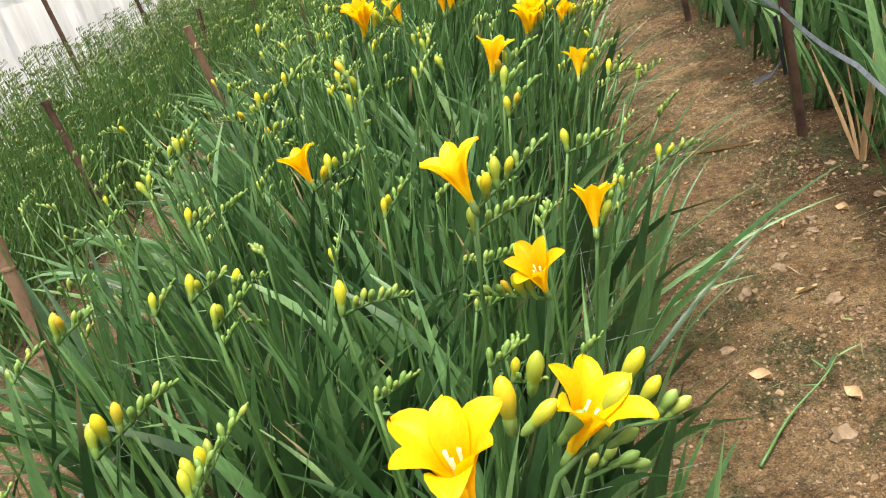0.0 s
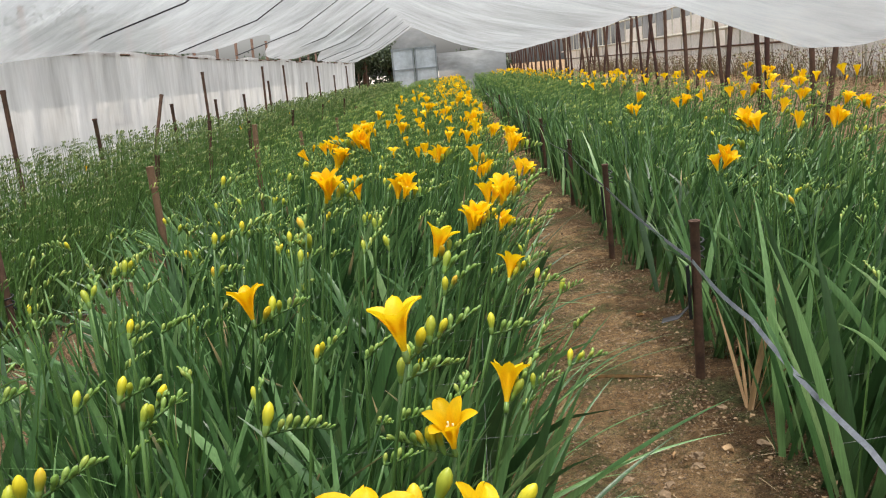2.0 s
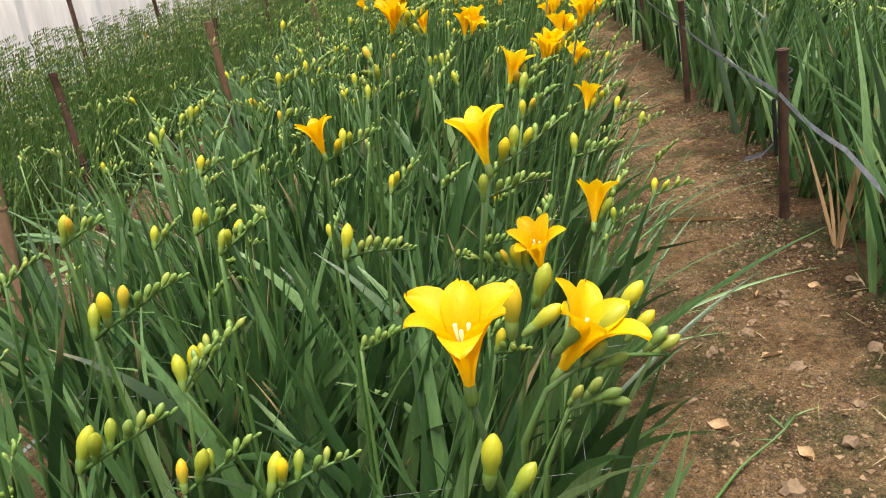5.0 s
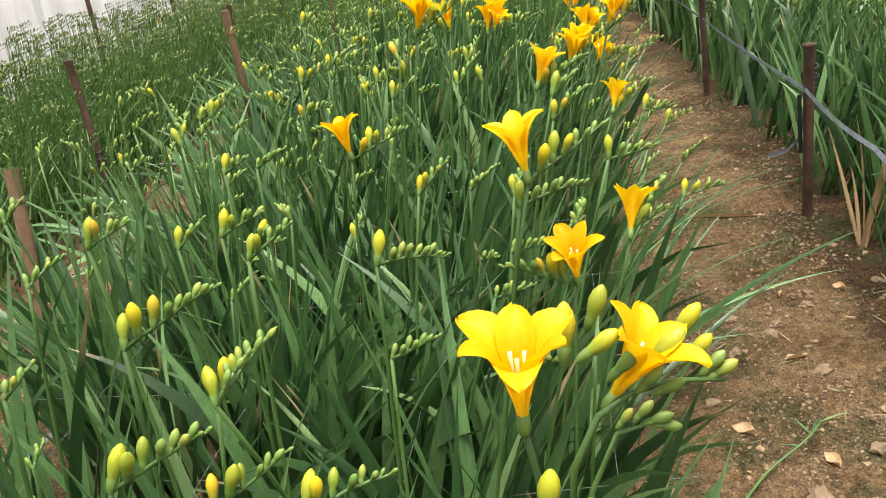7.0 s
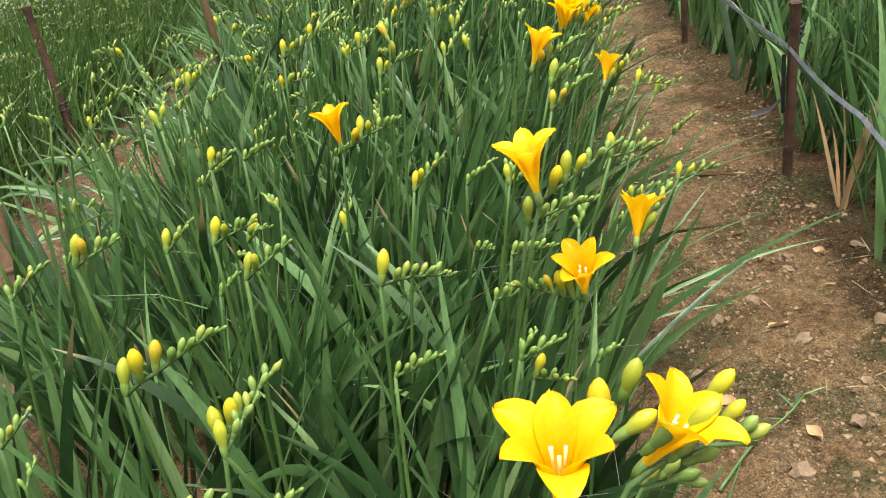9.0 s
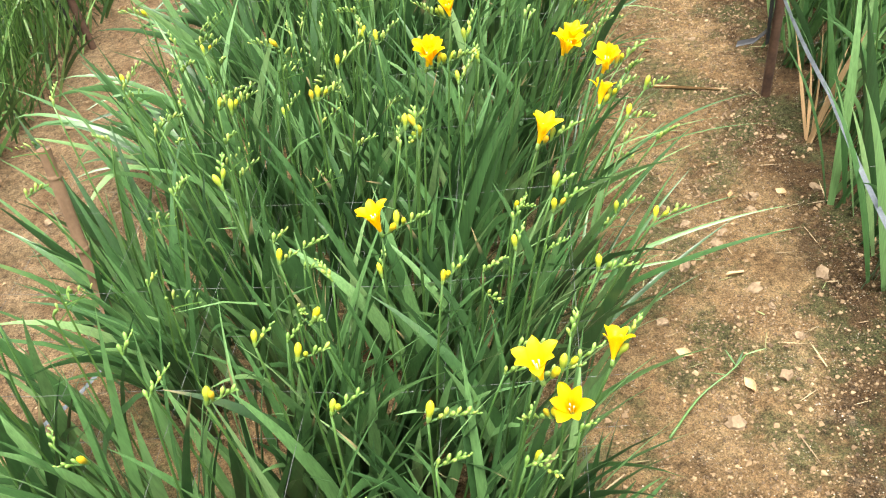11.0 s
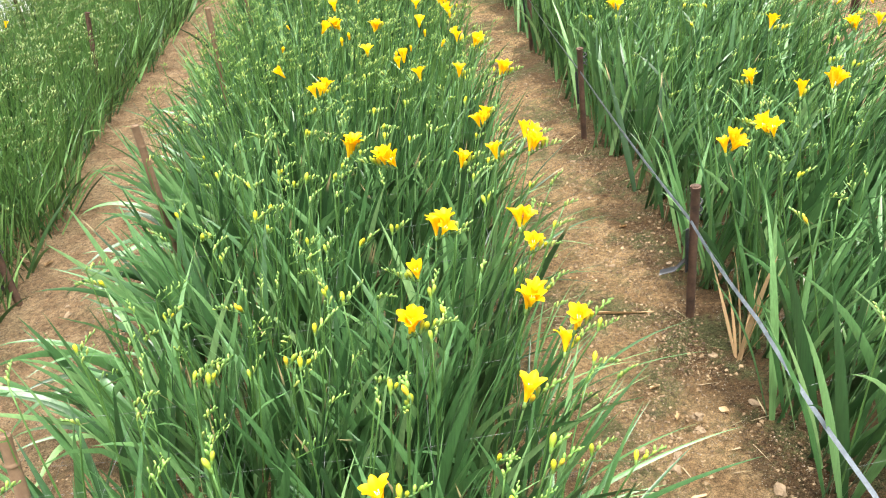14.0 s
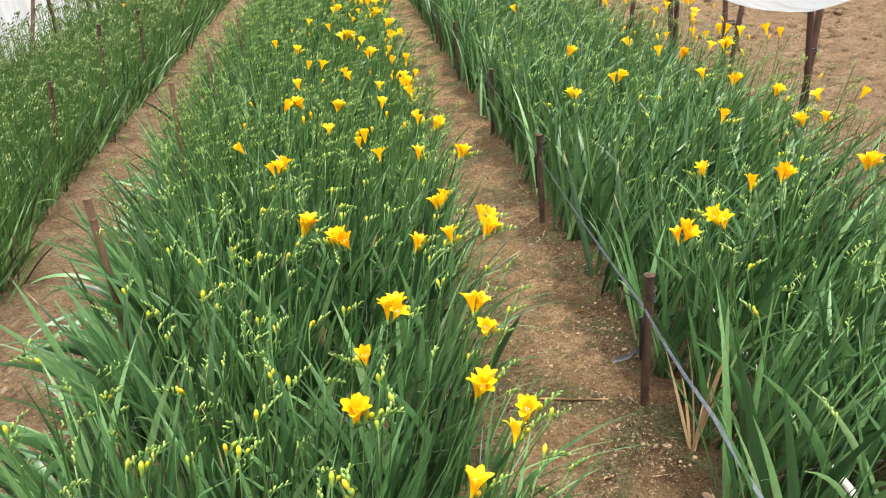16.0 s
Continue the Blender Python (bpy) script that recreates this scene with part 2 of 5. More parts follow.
PALE_BEAM = plain("pale_beam", (0.42, 0.41, 0.34), (0.56, 0.54, 0.47), 6, 0.7)
WEED = leafy("dry_weed", [(0.0, (0.10, 0.055, 0.035)), (0.5, (0.17, 0.11, 0.065)), (1.0, (0.13, 0.15, 0.05))], True, 0.8, 0.15)
DARK_LEAF = leafy("dark_tree_leaf", [(0.0, (0.020, 0.040, 0.016)), (1.0, (0.055, 0.085, 0.030))], True, 0.6, 0.15)


def film_sheet(name, tint, clear, folds, passing=0.55):
    m, nt, b = shader(name)
    f, g = noise_of(nt, 1.3, 5, stretch=folds), noise_of(nt, 7, 5, stretch=folds)
    col = mix(nt, 0.6, ramp(nt, f, [(0.3, tuple(v * 0.6 for v in tint)), (0.66, tint)]), ramp(nt, g, [(0.35, (0.78, 0.78, 0.78)), (0.7, (1.08, 1.08, 1.08))]), "MULTIPLY")
    nt.links.new(col, b.inputs["Base Color"])
    b.inputs["Roughness"].default_value = 0.32
    bump(nt, b, mix(nt, 0.45, f, g), 0.9, 0.12)
    thin(nt, m, b, col, passing)
    last = nt.nodes["Material Output"].inputs["Surface"].links[0].from_node
    clr = nt.nodes.new("ShaderNodeBsdfTransparent")
    mx = nt.nodes.new("ShaderNodeMixShader")
    mx.inputs[0].default_value = clear
    nt.links.new(last.outputs[0], mx.inputs[1])
    nt.links.new(clr.outputs[0], mx.inputs[2])
    nt.links.new(mx.outputs[0], nt.nodes["Material Output"].inputs["Surface"])
    return m


FILM = film_sheet("roof_film", (0.49, 0.515, 0.54), 0.36, (0.5, 1.6, 1.0))
PANE_FILM = film_sheet("pane_film", (0.72, 0.79, 0.84), 0.25, (1, 1, 1))
WALL_FILM = film_sheet("wall_film", (0.97, 0.99, 1.0), 0.15, (1, 2.2, 0.3), 0.8)


# ---- mesh tools ----
def mesh_of(name, verts, faces, mats, which=None, smooth=True):
    me = bpy.data.meshes.new(name)
    verts, faces = np.asarray(verts, np.float32), np.asarray(faces, np.int32)
    n, k = faces.shape
    me.vertices.add(len(verts))
    me.vertices.foreach_set("co", verts.ravel())
    me.loops.add(n * k)
    me.loops.foreach_set("vertex_index", faces.ravel())
    me.polygons.add(n)
    me.polygons.foreach_set("loop_start", np.arange(0, n * k, k, dtype=np.int32))
    for m in mats:
        me.materials.append(m)
    if which is not None:
        me.polygons.foreach_set("material_index", np.asarray(which, np.int32))
    me.polygons.foreach_set("use_smooth", np.full(n, smooth))
    me.update(calc_edges=True)
    me.validate()
    return me


class Heap:
    """Collects quads of many small pieces for one mesh."""

    def __init__(self):
        self.v, self.f, self.m, self.count = [], [], [], 0

    def add(self, verts, faces, mat=0):
        verts, faces = np.asarray(verts, float).reshape(-1, 3), np.asarray(faces)
        self.v.append(verts)
        self.f.append(faces + self.count)
        self.m.append(np.full(len(faces), mat) if np.isscalar(mat) else np.asarray(mat))
        self.count += len(verts)
        return self

    def spread(self, verts, faces, mats, mat=0):
        """One copy of the piece at each 4 x 4 matrix."""
        verts, faces, mats = np.asarray(verts, float), np.asarray(faces), np.asarray(mats, float)
        if not len(mats):
            return self
        p = np.einsum("nij,vj->nvi", mats[:, :3, :3], verts) + mats[:, None, :3, 3]
        f = faces[None] + (np.arange(len(mats)) * len(verts))[:, None, None]
        m = np.full(len(faces), mat) if np.isscalar(mat) else np.asarray(mat)
        return self.add(p.reshape(-1, 3), f.reshape(-1, faces.shape[1]), np.tile(m, len(mats)))

    def mesh(self, name, mats, smooth=True):
        return mesh_of(name, np.concatenate(self.v), np.concatenate(self.f), mats, np.concatenate(self.m), smooth)


def part(name, me, parent=None, m=None, label=""):
    ob = new(name, me)
    if parent is not None:
        ob.parent = parent
    if m is not None:
        ob.matrix_basis = m
    return tagged(ob, label) if label else ob


def tube(points, radii, sides=6, cap=True):
    """A round pipe of quads along the points."""
    pts = np.asarray(points, float)
    radii = np.broadcast_to(np.asarray(radii, float), (len(pts),))
    tan = np.gradient(pts, axis=0)
    tan /= np.linalg.norm(tan, axis=1)[:, None] + 1e-9
    up = np.array([0.0, 0.0, 1.0]) if abs(tan[:, 2]).mean() < 0.8 else np.array([1.0, 0.0, 0.0])
    a = np.cross(tan, up)
    a /= np.linalg.norm(a, axis=1)[:, None] + 1e-9
    b = np.cross(tan, a)
    ang = np.linspace(0, 2 * np.pi, sides, endpoint=False)
    ring = pts[:, None] + radii[:, None, None] * (np.cos(ang)[None, :, None] * a[:, None] + np.sin(ang)[None, :, None] * b[:, None])
    n = len(pts)
    f = [(i * sides + j, i * sides + (j + 1) % sides, (i + 1) * sides + (j + 1) % sides, (i + 1) * sides + j) for i in range(n - 1) for j in range(sides)]
    v = ring.reshape(-1, 3)
    if cap:
        v = np.concatenate([v, pts[:1], pts[-1:]])
        c0, c1 = len(v) - 2, len(v) - 1
        for j in range(0, sides, 2):
            f.append((c0, (j + 2) % sides, (j + 1) % sides, j))
            e = (n - 1) * sides
            f.append((c1, e + j, e + (j + 1) % sides, e + (j + 2) % sides))
    return v, np.array(f)


def box(x0, y0, z0, x1, y1, z1):
    v = np.array([(x, y, z) for z in (z0, z1) for y in (y0, y1) for x in (x0, x1)], float)
    f = np.array([(0, 2, 3, 1), (4, 5, 7, 6), (0, 1, 5, 4), (2, 6, 7, 3), (0, 4, 6, 2), (1, 3, 7, 5)])
    return v, f


def blades(rng, base, az, length, width, lean, curl, twist, segs=6, even=False):
    """Many sword-shaped leaves at once: verts and quads. lean and curl in radians from upright, twist turns the blade about itself."""
    n = len(base)
    s = np.linspace(0, 1, segs + 1)
    th = lean[:, None] + curl[:, None] * s[None] ** 1.8
    ds = length[:, None] / segs
    mid = (th[:, 1:] + th[:, :-1]) / 2
    r = np.concatenate([np.zeros((n, 1)), np.cumsum(np.sin(mid) * ds, 1)], 1)
    z = np.concatenate([np.zeros((n, 1)), np.cumsum(np.cos(mid) * ds, 1)], 1)
    ca, sa = np.cos(az)[:, None], np.sin(az)[:, None]
    c = np.stack([r * ca, r * sa, z], -1) + base[:, None]
    flat = np.stack([np.cos(th) * ca, np.cos(th) * sa, -np.sin(th)], -1)
    side = np.stack([-sa + 0 * th, ca + 0 * th, 0 * th], -1)
    tw = (twist[:, None] + 0.5 * np.sin(twist * 7)[:, None] * s[None])[..., None]
    w = np.cos(tw) * flat + np.sin(tw) * side
    prof = np.minimum(0.6 + 1.4 * s, 1.0) * np.clip(1 - (np.clip(s - 0.3, 0, 1) / 0.7) ** 1.7, 0.02, 1)
    if even:
        prof = np.linspace(1.0, 0.75, segs + 1)
    half = (width[:, None] * prof[None] / 2)[..., None]
    v = np.stack([c - w * half, c + w * half], 2)
    q = np.arange(segs)[:, None] * 2 + np.array([[0, 1, 3, 2]])
    f = q[None] + (np.arange(n) * (segs + 1) * 2)[:, None, None]
    return v.reshape(-1, 3), f.reshape(-1, 4)


def matrices(pos, az, tilt, size):
    """Matrices that tilt a piece from upright towards az and scale it."""
    n = len(pos)
    ca, sa, ct, st = np.cos(az), np.sin(az), np.cos(tilt), np.sin(tilt)
    m = np.zeros((n, 4, 4))
    m[:, 0, 0], m[:, 0, 1], m[:, 0, 2] = ca * ct, -sa, ca * st
    m[:, 1, 0], m[:, 1, 1], m[:, 1, 2] = sa * ct, ca, sa * st
    m[:, 2, 0], m[:, 2, 2] = -st, ct
    m[:, :3, :3] *= np.asarray(size).reshape(-1, 1, 1)
    m[:, :3, 3], m[:, 3, 3] = pos, 1
    return m


# ---- flower pieces ----
def flower_shape(open_, seed, broad=1.0):
    """A six-lobed goblet: slender tube, throat and two ranks of broad rounded tepals. Origin at the foot of the tube, axis up."""
    rng = np.random.default_rng(seed)
    h = Heap()
    us = np.linspace(-1, 1, 7)
    qs = np.array([0, 0.16, 0.34, 0.52, 0.68, 0.82, 0.92, 0.98, 1.0])
    spread = np.interp(qs, [0, 0.2, 0.42, 0.56, 0.72, 0.86, 0.95, 1], [0.62, 0.80, 0.98, 1.0, 0.88, 0.62, 0.33, 0.06])
    for k in range(6):
        inner = k % 2
        a0 = k * math.pi / 3 + rng.uniform(-0.09, 0.09)
        end = open_ * rng.uniform(0.85, 1.15) * (0.72 if inner else 1.0)
        L = rng.uniform(0.029, 0.033)
        rows = []
        for q in np.linspace(0, 1, 6)[:-1]:
            r, z = 0.0021 + 0.0056 * q ** 1.9, 0.028 * q
            half = math.pi / 6 * 1.15
            rows.append([(r * math.cos(a0 + u * half), r * math.sin(a0 + u * half), z) for u in us])
        r, z = 0.0077 - 0.0008 * inner, 0.028
        wide = (0.0080 if inner else 0.0092) * broad * rng.uniform(0.93, 1.07)
        curl, wave = rng.uniform(-0.1, 0.45), rng.uniform(0, 6.3)
        for i, q in enumerate(qs):
            th = 0.17 + (end - 0.17) * q ** 1.25 + curl * q ** 4
            if i:
                r, z = r + L * (q - qs[i - 1]) * math.sin(th), z + L * (q - qs[i - 1]) * math.cos(th)
            w = wide * spread[i]
            row = []
            for u in us:
                cup = u * u * w * (0.55 - 0.22 * q)
                x, y = r - cup * math.cos(th) * 0.9, u * w
                crease = 0.0009 * math.exp(-(u * 4) ** 2) * q
                row.append((x * math.cos(a0) - y * math.sin(a0), x * math.sin(a0) + y * math.cos(a0), z + cup * math.sin(th) * 0.9 + 0.0011 * math.sin(3.2 * u + wave) * q * q - crease))
            rows.append(row)
        v = np.array(rows).reshape(-1, 3)
        n = len(rows)
        f = [(i * 7 + j, i * 7 + j + 1, (i + 1) * 7 + j + 1, (i + 1) * 7 + j) for i in range(n - 1) for j in range(6)]
        h.add(v, np.array(f))
    # three pale stamens
    for k in range(3):
        a = k * 2.1
        h.add(*tube([(0.001 * math.cos(a), 0.001 * math.sin(a), 0.012), (0.0028 * math.cos(a), 0.0028 * math.sin(a), 0.030), (0.0036 * math.cos(a), 0.0036 * math.sin(a), 0.039)], (0.0006, 0.0006, 0.0011), 4), 1)
    # green calyx
    h.add(*tube([(0, 0, -0.005), (0, 0, -0.001), (0, 0, 0.008)], (0.0020, 0.0034, 0.0030), 6), 2)
    return h


PALE_STAMEN = plain("pale_stamen", (0.80, 0.66, 0.30), (0.90, 0.80, 0.50), 200, 0.6)
FLOWERS = [flower_shape(o, i).mesh("flower", [PETAL, PALE_STAMEN, BUD_GREEN]) for i, o in enumerate((1.30, 1.08, 0.92, 0.60, 1.20, 1.00, 0.78))]


def bud_shape(length, fat, sides=6):
    """A plump bud on its slimmer green foot."""
    z = np.array([0, 0.10, 0.36, 0.50, 0.68, 0.84, 0.95, 1.0]) * length
    r = np.array([0.34, 0.52, 0.66, 0.88, 1.0, 0.80, 0.42, 0.06]) * fat
    return tube(np.stack([0.06 * length * (z / length) ** 2, 0 * z, z], 1), r, sides, cap=False)


def bud_mesh(length, fat, skin):
    h = Heap().add(*bud_shape(length, fat, 8), 0)
    # the two bracts round the foot
    z = np.array([-0.05, 0.05, 0.16, 0.26, 0.31]) * length
    h.add(*tube(np.stack([0 * z, 0 * z, z], 1), np.array([0.20, 0.52, 0.62, 0.67, 0.62]) * fat, 8, False), 1)
    return h.mesh("bud", [skin, BUD_GREEN])


BUDS = [bud_mesh(0.029, 0.0052, BUD_YELLOW), bud_mesh(0.023, 0.0042, BUD_YELLOW), bud_mesh(0.018, 0.0034, BUD_TIP), bud_mesh(0.012, 0.0023, BUD_TIP)]
BIG_FLOWER = flower_shape(1.40, 9, 1.12).mesh("flower", [PETAL, PALE_STAMEN, BUD_GREEN])


def spike_mesh(seed, n):
    """A nodding comb of small green buds along +x, for plants farther off."""
    r = np.random.default_rng(seed)
    h, p, d, way = Heap(), np.zeros(3), np.array([1.0, 0, r.uniform(0.1, 0.9)]), []
    bv, bf = bud_shape(0.018, 0.0033, 6)
    for k in range(n):
        way.append(p.copy())
        s = 1 if k % 2 else -1
        tilt, az = 0.35 + 0.75 * k / n + r.normal(0, 0.08), s * r.uniform(0.35, 0.9) * (1 - 0.4 * k / n)
        h.spread(bv, bf, matrices(p[None], np.array([az]), np.array([tilt]), [(0.98 - 0.48 * k / n) * r.uniform(0.85, 1.1)]), 0)
        p = p + d / np.linalg.norm(d) * (0.0082 - 0.0036 * k / n) + [0, s * 0.0012, 0]
        d = d + [0, r.uniform(-0.1, 0.1), r.uniform(-0.2, 0.08)]
    way.append(p)
    h.add(*tube(way, np.linspace(0.0014, 0.0007, len(way)), 4), 1)
    return h.mesh("bud_spike", [BUD_MASS, STEM_MASS])


SPIKES = {n: [spike_mesh(40 + n * 7 + i, n) for i in range(4)] for n in range(4, 11)}


def leaf_mesh(seed, bent=0.0, level=False):
    """One leaf of unit length, folded along its keel, leaning towards +x."""
    rng = np.random.default_rng(seed)
    segs = 11
    s = np.linspace(0, 1, segs + 1)
    th = rng.uniform(0.02, 0.14) + (rng.choice([0.1, 0.2, 0.4, 0.9]) * s ** 2.0 if not bent else bent * s ** 1.5)
    d = 1 / segs
    mid = (th[1:] + th[:-1]) / 2
    x, z = np.concatenate([[0], np.cumsum(np.sin(mid) * d)]), np.concatenate([[0], np.cumsum(np.cos(mid) * d)])
    c = np.stack([x, 0 * x, z], 1)
    tw = (rng.uniform(1.15, 1.95) if level else rng.uniform(0.1, 1.5)) + rng.uniform(-0.6, 0.6) * s * (0.5 if level else 1)
    flat, side = np.stack([np.cos(th), 0 * th, -np.sin(th)], 1), np.array([[0.0, 1.0, 0.0]])
    w = np.cos(tw)[:, None] * flat + np.sin(tw)[:, None] * side
    nrm = -np.sin(tw)[:, None] * flat + np.cos(tw)[:, None] * side
    half = (0.046 * rng.uniform(0.75, 1.15) / 2 * np.minimum(0.6 + 1.5 * s, 1) * np.clip(1 - (np.clip(s - 0.35, 0, 1) / 0.65) ** 1.8, 0.02, 1))[:, None]
    v = np.stack([c - w * half, c + nrm * half * 0.22, c + w * half], 1).reshape(-1, 3)
    f = np.array([(i * 3 + j, i * 3 + j + 1, i * 3 + j + 4, i * 3 + j + 3) for i in range(segs) for j in range(2)])
    return mesh_of("leaf", v, f, [LEAF])


LEAVES = [leaf_mesh(100 + i) for i in range(18)]
EDGE_LEAVES = [leaf_mesh(500 + i, 0.35 + 0.12 * i, True) for i in range(7)]
BENT_LEAVES = [leaf_mesh(300 + i, 1.0 + 0.14 * i) for i in range(8)]


def crumbly():
    """Soil crumbs, each of its own shade."""
    m, nt, b = shader("soil_crumb")
    col = ramp(nt, chance(nt, True), [(0.0, (0.065, 0.040, 0.022)), (0.35, (0.125, 0.080, 0.043)), (0.7, (0.190, 0.125, 0.068)), (1.0, (0.26, 0.18, 0.102))])
    col = mix(nt, 0.5, col, ramp(nt, noise_of(nt, 120, 3), [(0.3, (0.6, 0.6, 0.6)), (0.7, (1.3, 1.3, 1.3))]), "MULTIPLY")
    nt.links.new(col, b.inputs["Base Color"])
    b.inputs["Roughness"].default_value = 0.95
    return m


CRUMB = crumbly()

# ---- ground ----
def lump(x, y):
    """Height of the trodden soil."""
    z = 0.012 * noise.noise((x * 2.1, y * 1.7, 0.3)) + 0.009 * noise.noise((x * 7, y * 6, 1.3)) + 0.006 * noise.noise((x * 19, y * 17, 2.3)) + 0.0045 * noise.noise((x * 43, y * 41, 3.3))
    for c, w in ((-0.28, 0.24), (-2.2, 0.26)):
        z -= 0.022 * math.exp(-((x - c) / w) ** 2)
    if x > 1.3:
        z += 0.05 * noise.noise((x * 3.1, y * 2.6, 5.1)) + 0.03 * noise.noise((x * 9, y * 8, 4.1))
    return z


def steps(*spans):
    out = []
    for a, b, d in spans:
        out += list(np.arange(a, b - 1e-6, d))
    return np.array(out + [spans[-1][1]])


gx = steps((-400, -60, 68), (-60, -8, 4), (-8, -2.8, 0.2), (-2.8, -0.7, 0.03), (-0.7, 0.2, 0.012), (0.2, 2, 0.06), (2, 7, 0.08), (7, 15, 0.5), (15, 60, 5), (60, 400, 68))
gy = steps((-400, -60, 68), (-60, -6, 4), (-6, -1.6, 0.15), (-1.6, 1.4, 0.013), (1.4, 3, 0.03), (3, 8, 0.06), (8, 20, 0.15), (20, 60, 1.0), (60, 500, 40))
gv = np.array([(x, y, lump(x, y) if abs(x) < 15 and -6 < y < 60 else 0.0) for y in gy for x in gx])
nx = len(gx)
gi = (np.arange(len(gy) - 1)[:, None] * nx + np.arange(nx - 1)[None]).ravel()
ground = tagged(new("ground", mesh_of("ground", gv, np.stack([gi, gi + 1, gi + nx + 1, gi + nx], 1), [SOIL])),
                "bare reddish-brown soil with grit and green algae", "ground", kind="structure")


# ---- plastic tunnel ----
RIDGE_X, RIDGE_Z, WALL_X, WALL_Z, POST_X, END_Y = -1.95, 2.42, -4.05, 1.38, 1.9, 27.0


def roof_sheet():
    ys = np.linspace(-5, END_Y, 190)
    us = np.linspace(0, 1, 56)
    v = []
    for y in ys:
        gap = 0.55 * math.exp(-((y - 11.2) / 1.3) ** 2) + 0.35 * math.exp(-((y - 17.5) / 1.0) ** 2) - 0.35 * math.exp(-((y - 3.5) / 1.6) ** 2)
        belly = 1.28 - 0.44 * math.exp(-((y - 1.7) / 1.25) ** 2) + 0.05 * math.sin(y * 1.9)
        sway = 0.06 * math.sin(y * 2.1) + 0.05 * noise.noise((0.0, y * 0.9, 3.0))
        for u in us:
            if u < 0.42:
                q = u / 0.42
                x0, z0 = WALL_X + max(gap, 0), WALL_Z + 0.02 + 0.53 * gap
                x, z = x0 + (RIDGE_X - x0) * q, z0 + (RIDGE_Z - z0) * q
                z -= 0.10 * math.sin(math.pi * q) * (1 + 0.6 * math.sin(y * 4.2))
            elif u < 0.86:
                q = (u - 0.42) / 0.44
                x, z = RIDGE_X + (1.15 - RIDGE_X) * q, RIDGE_Z + (belly - RIDGE_Z) * q
                z -= (0.16 + sway) * math.sin(math.pi * q)
            else:
                q = (u - 0.86) / 0.14
                x, z = 1.15 + (POST_X - 1.15) * q, belly + (1.46 - belly) * q * q
            z += 0.02 * noise.noise((x * 1.8, y * 1.3, 0.0)) + 0.012 * noise.noise((x * 5, y * 3, 2.0))
            v.append((x, y, z))
    n = len(us)
    i = (np.arange(len(ys) - 1)[:, None] * n + np.arange(n - 1)[None]).ravel()
    ob = new("roof_film", mesh_of("roof_film", v, np.stack([i, i + 1, i + n + 1, i + n], 1), [FILM]))
    ob.visible_shadow = False
    return tagged(ob, "sagging translucent white plastic film of a tunnel roof", "roof", kind="structure")


roof_sheet()


def wall_sheet():
    ys, zs = np.linspace(-5, END_Y, 300), np.linspace(-0.02, 1.0, 14)
    v = []
    for y in ys:
        top = WALL_Z + 0.025 * math.sin(y * 2.2) + 0.02 * noise.noise((y * 1.7, 0, 7))
        for q in zs:
            pleat = 0.025 * noise.noise((y * 3.2, q * 0.6, 1.0)) + 0.012 * math.sin(y * 11 + 3 * noise.noise((y, q, 0)))
            v.append((WALL_X + pleat * (0.5 + q * 0.6) - 0.05 * (1 - q), y, top * max(q, -0.02)))
    n = len(zs)
    i = (np.arange(len(ys) - 1)[:, None] * n + np.arange(n - 1)[None]).ravel()
    ob = new("wall_film", mesh_of("wall_film", v, np.stack([i, i + n, i + n + 1, i + 1], 1), [WALL_FILM]))
    ob.visible_shadow = False
    return tagged(ob, "wrinkled off-white plastic sheet closing the tunnel's side", "wall", kind="structure")


wall_sheet()


def straight(a, b, r, sides=8, n=2):
    a, b = np.array(a, float), np.array(b, float)
    return tube([a + (b - a) * t for t in np.linspace(0, 1, n)], r, sides)


# rafters cross under the sheet, a rail carries the wall sheet
for k, y in enumerate(np.arange(-2.9, END_Y, 2.8)):
    h = Heap().add(*tube([(WALL_X + 0.02, y, WALL_Z + 0.03), ((WALL_X + RIDGE_X) / 2, y + 0.05, (WALL_Z + RIDGE_Z) / 2 - 0.19), (RIDGE_X, y + 0.1, RIDGE_Z - 0.08)], 0.008, 6))
    tagged(new("roof_rafter", h.mesh("roof_rafter", [BLACK])), "thin dark rafter under the sagging roof film", "rafter", "rafters of the tunnel", "structure")
h = Heap().add(*tube([(WALL_X - 0.02, y, WALL_Z - 0.02 + 0.01 * math.sin(y)) for y in np.arange(-5, END_Y + 0.1, 1.0)], 0.014, 6))
tagged(new("wall_rail", h.mesh("wall_rail", [RUST])), "thin rusty rail along the top of the plastic wall", "rail", kind="structure")
for y in np.arange(-4.4, END_Y, 1.15):
    h = Heap().add(*straight((WALL_X - 0.16, y, -0.02), (WALL_X - 0.13, y + 0.1, 1.75), 0.024))
    tagged(new("wall_post", h.mesh("wall_post", [RUST])), "rusty upright post outside the plastic wall", "post", "posts behind the wall", "structure")

